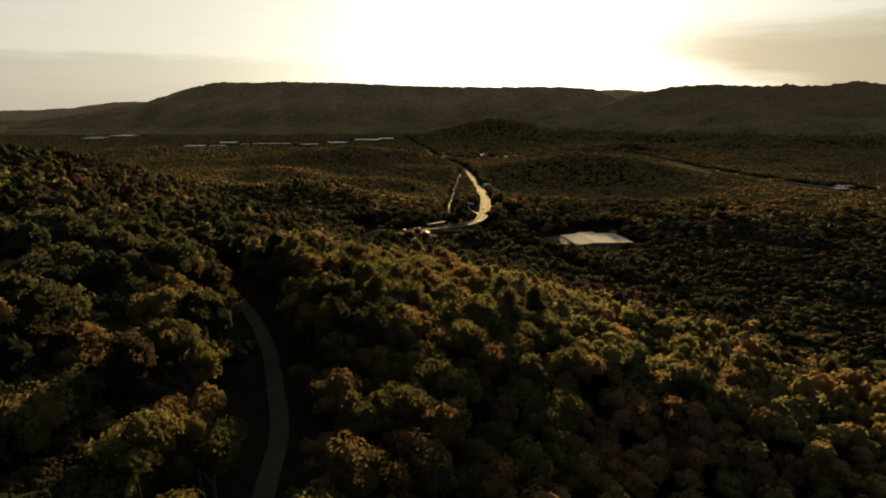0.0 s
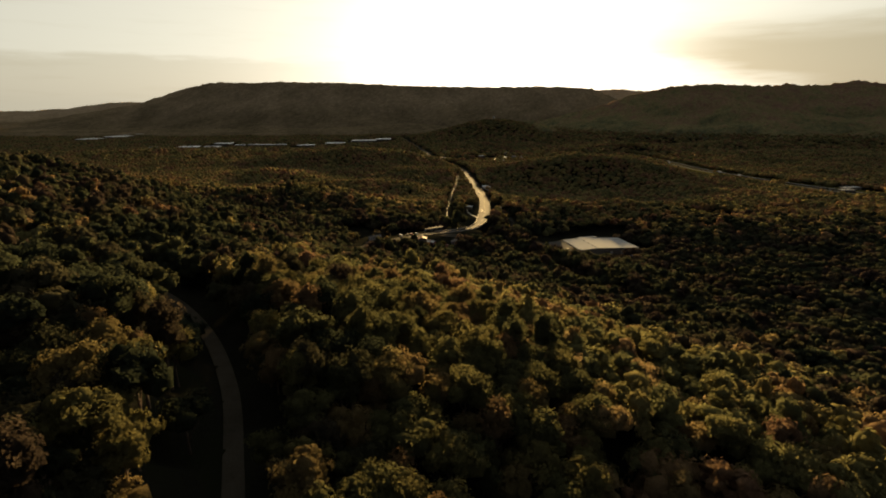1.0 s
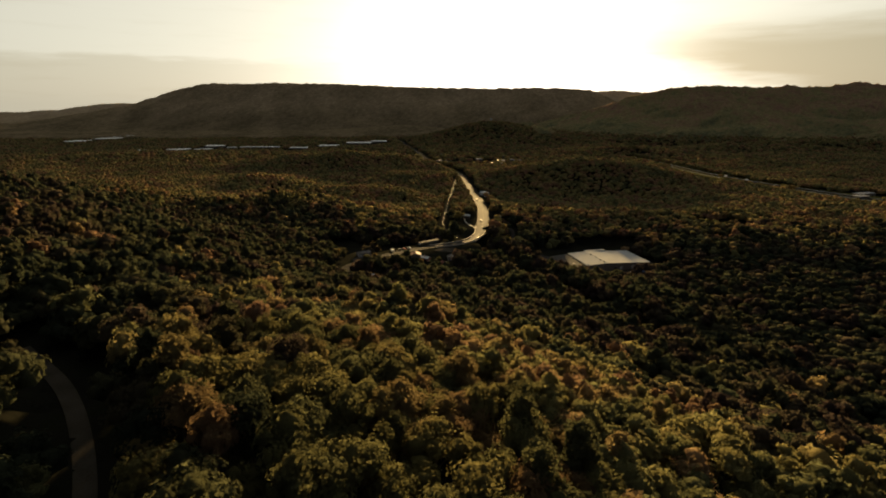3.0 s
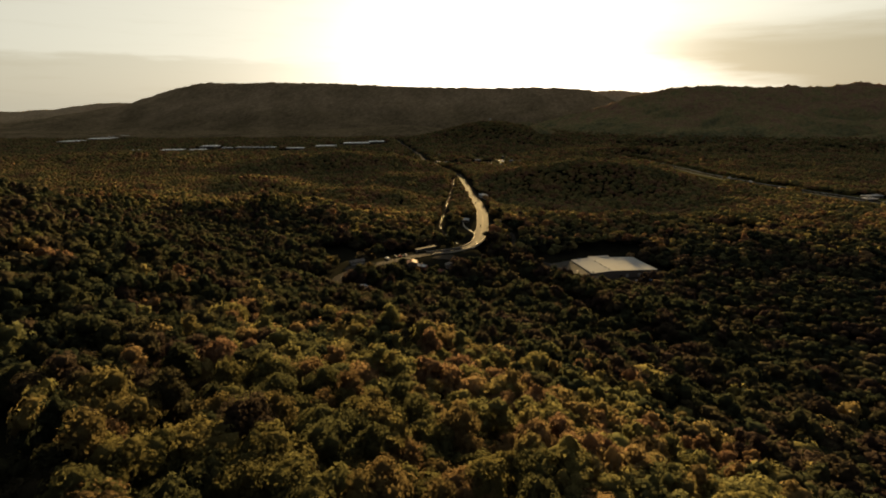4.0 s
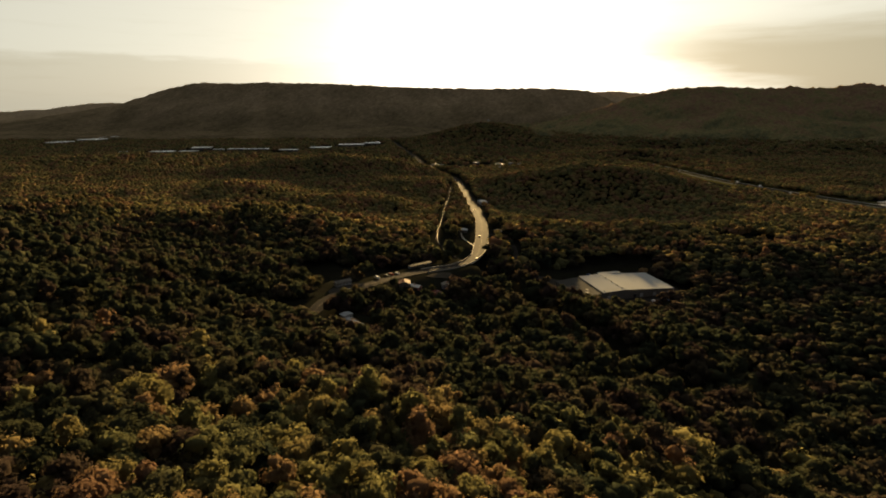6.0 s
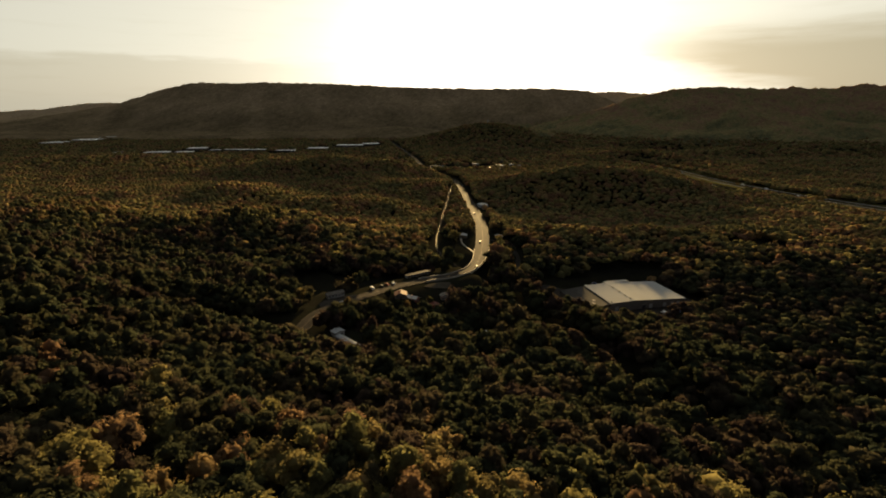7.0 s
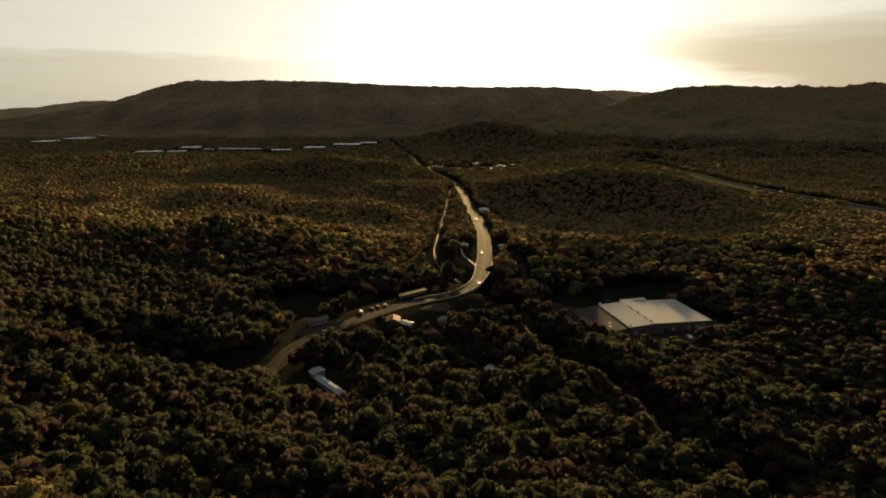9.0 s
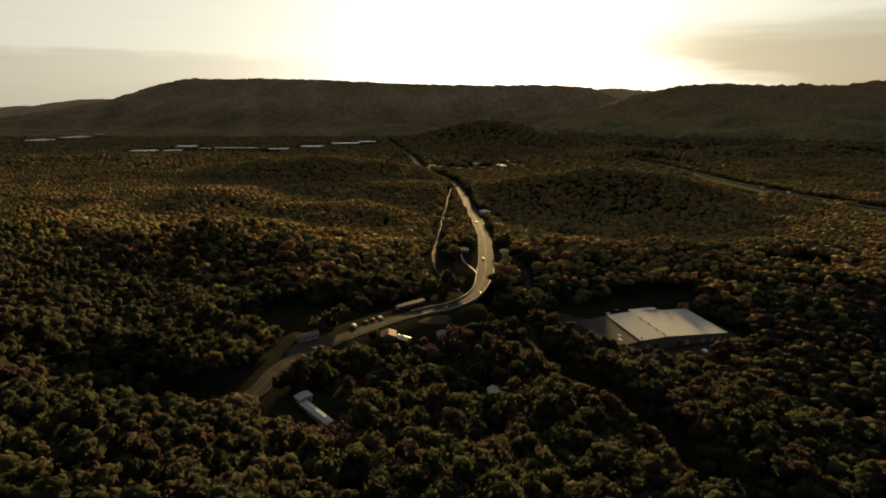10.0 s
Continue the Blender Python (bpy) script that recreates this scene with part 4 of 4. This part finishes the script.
def garages():
    """A row of lock-up bays along the road, each with its own door."""
    g = thing("garage_row", on_land(-17, 598), 35, "row of pale lock-up garages with dark doors", "garage")
    box("wall", (0, 0, 0), (24, 4, 2.3), M_WHITE_WALL, g)
    box("roof", (-0.4, -0.6, 2.3), (24.4, 4.3, 2.5), M_DARK_ROOF, g)
    for k in range(8):
        box("garage_door", (0.4 + 3 * k, -0.06, 0.05), (2.9 + 3 * k, 0.04, 2.0), M_DARK_OPENING, g)


garages()


def flat_block(name, x, y, turn, lx, ly, high, roof, label, category):
    """A large flat-roofed building with a parapet, seen from far off."""
    b = thing(name, on_land(x, y), turn, label, category)
    box("wall", (-lx / 2, -ly / 2, -1), (lx / 2, ly / 2, high), M_WALL, b)
    box("roof", (-lx / 2 - 0.3, -ly / 2 - 0.3, high), (lx / 2 + 0.3, ly / 2 + 0.3, high + 0.4), roof, b)
    for k in range(3):
        box("roof_unit", (-lx / 2 + lx * (k + 0.7) / 4, -ly * 0.1, high + 0.4), (-lx / 2 + lx * (k + 0.7) / 4 + 3, ly * 0.1, high + 1.9), M_GALV, b)
    for k in range(max(3, int(lx / 14))):
        xx = -lx / 2 + lx * (k + 0.5) / max(3, int(lx / 14))
        box("bay_door", (xx - 2, -ly / 2 - 0.1, 0), (xx + 2, -ly / 2 + 0.05, 3.4), M_DARK_OPENING, b)
    return b


for x, y, turn, lx, ly in HALLS:
    flat_block("industrial_hall", x, y, turn, lx, ly, 5, M_PALE_ROOF, "broad industrial hall with a pale roof on the valley floor", "hall")
rt = np.random.RandomState(12)
for k in range(26):
    s = rt.rand()
    x, y = -150 + 420 * rt.rand(), 1430 + 560 * rt.rand()
    if nearest(np.array([x]), np.array([y]), ROAD_S)[0][0] > 24:
        flat_block("town_shop", x, y, 10 * rt.randn(), 12 + 26 * s, 10 + 12 * rt.rand(), 4 + 3 * rt.rand(), (M_WHITE_ROOF, M_METAL_ROOF, M_DARK_ROOF)[k % 3], "low flat-roofed shop in the valley town", "shop")
for x, y, lx in ((600, 1255, 22), (575, 1290, 18), (530, 1245, 16), (820, 1030, 40), (790, 1000, 26)):
    flat_block("highway_shop", x, y, 14, lx, 14, 5, M_WHITE_ROOF, "low pale-roofed shop near the highway", "shop")


def water_tower():
    w = thing("hilltop_tank", on_land(250, 2500), 0, "white water tank on the crest of a wooded hill", "water tank")
    bm = bmesh.new()
    bmesh.ops.create_cone(bm, cap_ends=True, segments=20, radius1=4.5, radius2=4.5, depth=20, matrix=Matrix.Translation((0, 0, 10)))
    part("tank", bm, M_WHITE_WALL, w)
    bm = bmesh.new()
    bmesh.ops.create_cone(bm, cap_ends=True, segments=20, radius1=4.7, radius2=1, depth=1.8, matrix=Matrix.Translation((0, 0, 20.9)))
    part("roof", bm, M_METAL_ROOF, w)


water_tower()


# ---- railway, rails and guards ----
for off in (-0.72, 0.72):
    tagged(ribbon("railway_rail", spline(RAIL, 5), (off - 0.04, off + 0.04), 0.28, M_STEEL, 0.18), "polished steel rail of the valley railway", "rail", "railway rails")
on_bridge = (ROAD_LINE[:, 1] > 590) & (ROAD_LINE[:, 1] < 720)
for side in (-1, 1):
    edge = side * (ROAD_HALF[on_bridge] + 0.1)
    tagged(ribbon("bridge_parapet", ROAD_LINE[on_bridge], (edge - 0.2, edge + 0.2), 0.9, M_CONCRETE, 1.6), "low concrete parapet along the raised road", "parapet", kind="structure")
deck = (ROAD_LINE[:, 1] > 620) & (ROAD_LINE[:, 1] < 705)
tagged(ribbon("bridge_deck", ROAD_LINE[deck], (-ROAD_HALF[deck] + 0.3, ROAD_HALF[deck] - 0.3), -0.82, M_CONCRETE, 0.9), "concrete deck that carries the road over the railway", "bridge deck", kind="structure")
for off in (-0.16, 0.16):
    tagged(ribbon("lane_marking", ROAD_LINE[4:], (off - 0.06, off + 0.06), 0.012, M_PAINT, 0.005), "faded double yellow line along the road", "road marking", kind="structure")
for side in (-1, 1):
    edge = side * (ROAD_HALF[4:] - 0.5)
    tagged(ribbon("lane_marking", ROAD_LINE[4:], (edge - 0.07, edge + 0.07), 0.012, M_PAINT, 0.005), "faded edge line along the road", "road marking", kind="structure")
for off, lab in ((-14.6, "steel crash barrier along the highway"), (15.4, "steel crash barrier along the highway")):
    tagged(ribbon("crash_barrier", spline(HIGHWAY, 12), (off, off + 0.15), 0.8, M_GALV, 0.9), lab, "crash barrier", kind="structure")


# ---- open ground ----
def patch(name, x, y, rx, ry, turn, mat, label, lift=0.12):
    """A cleared patch that lies on the land, with an uneven rim."""
    n, rings = 40, 8
    a, s = np.meshgrid(np.arange(n) / n * 6.283, np.arange(1, rings + 1) / rings)
    rim = 1 + 0.08 * np.sin(3 * a + x) + 0.05 * np.sin(7 * a + y)
    u, v = rx * s * rim * np.cos(a), ry * s * rim * np.sin(a)
    c, d = math.cos(radians(turn)), math.sin(radians(turn))
    px, py = np.r_[x, (x + u * c - v * d).ravel()], np.r_[y, (y + u * d + v * c).ravel()]
    verts = np.stack([px, py, ground(px, py) + lift], 1)
    i = np.arange(n)
    f = [np.stack([0 * i, 1 + i, 1 + (i + 1) % n], 1)]
    for k in range(rings - 1):
        b = 1 + k * n
        f.append(np.stack([b + i, b + n + i, b + n + (i + 1) % n], 1))
        f.append(np.stack([b + i, b + n + (i + 1) % n, b + (i + 1) % n], 1))
    return tagged(mesh_object(name, verts, np.concatenate(f), mat, smooth=True), label, "ground", kind="structure")


patch("yard", 185, 609, 62, 38, 12, M_ASPHALT, "asphalt yard round the warehouse")
patch("yard", 128, 618, 26, 30, 12, M_ASPHALT, "asphalt yard round the warehouse", 0.2)
patch("bank", 11, 583, 13, 6, 30, M_DIRT, "bare brown bank below the road bend")
patch("field", -78, 582, 52, 16, 35, M_FIELD, "cleared field beside the road, darkened to imitate shade")
patch("forecourt", -66, 530, 18, 7, 55, M_ASPHALT, "asphalt forecourt beside the road", 0.2)
patch("forecourt", 86, 1008, 11, 20, 0, M_ASPHALT, "asphalt forecourt of a roadside store", 0.2)
patch("forecourt", 565, 1200, 46, 52, 15, M_ASPHALT, "parking area near the highway", 0.2)
patch("creek", 398, 766, 40, 6, 4, M_WATER, "still creek water glinting between the trees", 0.3)
patch("creek", 250, 490, 2.6, 28, 4, M_WATER, "still creek water between the trees", 0.3)
for x, y, rx, ry in ((-1710, 2830, 55, 280), (-1110, 2950, 60, 140), (-950, 2130, 60, 90), (-420, 2320, 130, 80), (30, 1640, 80, 36)):
    patch("car_park", x, y, rx, ry, 0, M_ASPHALT, "broad asphalt lot between the valley's buildings", 0.3)


# ---- vehicles ----
def car(paint, kind):
    c = thing("car", (0, 0, 0), 0, f"{paint} {kind} on the asphalt", "car", "cars in the valley")
    high = {"saloon": 1.45, "van": 2.1, "lorry": 3.4}[kind]
    long = {"saloon": 4.5, "van": 5.4, "lorry": 9.0}[kind]
    wide = {"saloon": 1.8, "van": 2.0, "lorry": 2.5}[kind]
    belt = 0.9 if kind == "saloon" else 1.15
    box("body", (-wide / 2, -long / 2, 0.28), (wide / 2, long / 2, belt), M_CAR[paint], c, bevel=0.12)
    if kind == "saloon":
        cab = prism("cabin", [(-wide / 2 + 0.08, belt), (wide / 2 - 0.08, belt), (wide / 2 - 0.28, high), (-wide / 2 + 0.28, high)], -1.5, 1.0, M_GLASS, c)
        box("roof_panel", (-wide / 2 + 0.3, -1.2, high), (wide / 2 - 0.3, 0.8, high + 0.04), M_CAR[paint], cab)
    else:
        box("box_body", (-wide / 2, -long / 2 + 0.1, belt), (wide / 2, long / 2 - 1.6, high), M_CAR[paint], c, bevel=0.1)
        box("cab_glass", (-wide / 2 + 0.1, long / 2 - 1.58, belt), (wide / 2 - 0.1, long / 2 - 0.7, min(high, 2.0)), M_GLASS, c, bevel=0.1)
    for sx in (-1, 1):
        for yy in (-long * 0.31, long * 0.31):
            bm = bmesh.new()
            bmesh.ops.create_cone(bm, cap_ends=True, segments=12, radius1=0.33, radius2=0.33, depth=0.22, matrix=Matrix.Translation((sx * (wide / 2 - 0.08), yy, 0.33)) @ Matrix.Rotation(radians(90), 4, "Y"))
            part("wheel", bm, M_RUBBER, c)
        box("headlight", (sx * wide * 0.36 - 0.15, long / 2 - 0.02, 0.6), (sx * wide * 0.36 + 0.15, long / 2 + 0.03, 0.78), M_GLASS, c)
    return c


MODELS = {}


def park(paint, kind, x, y, z, turn):
    if (paint, kind) not in MODELS:
        MODELS[paint, kind] = car(paint, kind)
        MODELS[paint, kind].matrix_world = pose(x, y, z, 0, 0, turn)
    else:
        copy_thing(MODELS[paint, kind], pose(x, y, z, 0, 0, turn))


def on_road(line, at_y, off):
    p = spline(line, 4)
    i = int(np.argmin(np.abs(p[:, 1] - at_y)))
    i = min(max(i, 1), len(p) - 2)
    d = p[i + 1] - p[i - 1]
    a = math.degrees(math.atan2(-d[0], d[1]))
    n = Vector((d[1], -d[0], 0)).normalized()
    return p[i][0] + n.x * off, p[i][1] + n.y * off, p[i][2] + 0.01, a


for paint, kind, at_y, off in (("black", "saloon", 754, -3), ("black", "saloon", 643, 4), ("black", "saloon", 942, -3), ("white", "saloon", 1240, 3), ("silver", "saloon", 1460, -3), ("white", "van", 1600, 3), ("red", "saloon", 1700, -3), ("silver", "saloon", 1320, 3)):
    x, y, z, a = on_road(ROAD, at_y, off)
    park(paint, kind, x, y, z, a)
for k, at_y in enumerate((1010, 1075, 1150, 1185, 1290, 1400, 1500, 1080, 1230)):
    x, y, z, a = on_road(HIGHWAY, at_y, (-10, -6, 8, 12)[k % 4])
    park(*(("white", "lorry"), ("silver", "saloon"), ("white", "van"), ("black", "saloon"))[k % 4], x, y, z, a)
for k, (x, y, a) in enumerate(((-44, 562, 35), (-61, 523, 60), (-37, 571, 40), (-33, 576, 42), (-28, 580, 40), (222, 586, 12), (208, 583, 20), (243, 596, 100), (118, 630, 30), (112, 618, 80), (160, 652, 15), (170, 660, 60),
                                (88, 985, 20), (97, 992, 40), (90, 1030, 10), (570, 1215, 10), (580, 1222, 10), (590, 1228, 10), (560, 1210, 10), (545, 1230, 60), (600, 1236, 10))):
    px, py, pz = on_land(x, y)
    park(*(("white", "van"), ("silver", "saloon"), ("black", "saloon"), ("red", "saloon"), ("white", "saloon"), ("blue", "saloon"))[k % 6], px, py, pz + 0.36, a)
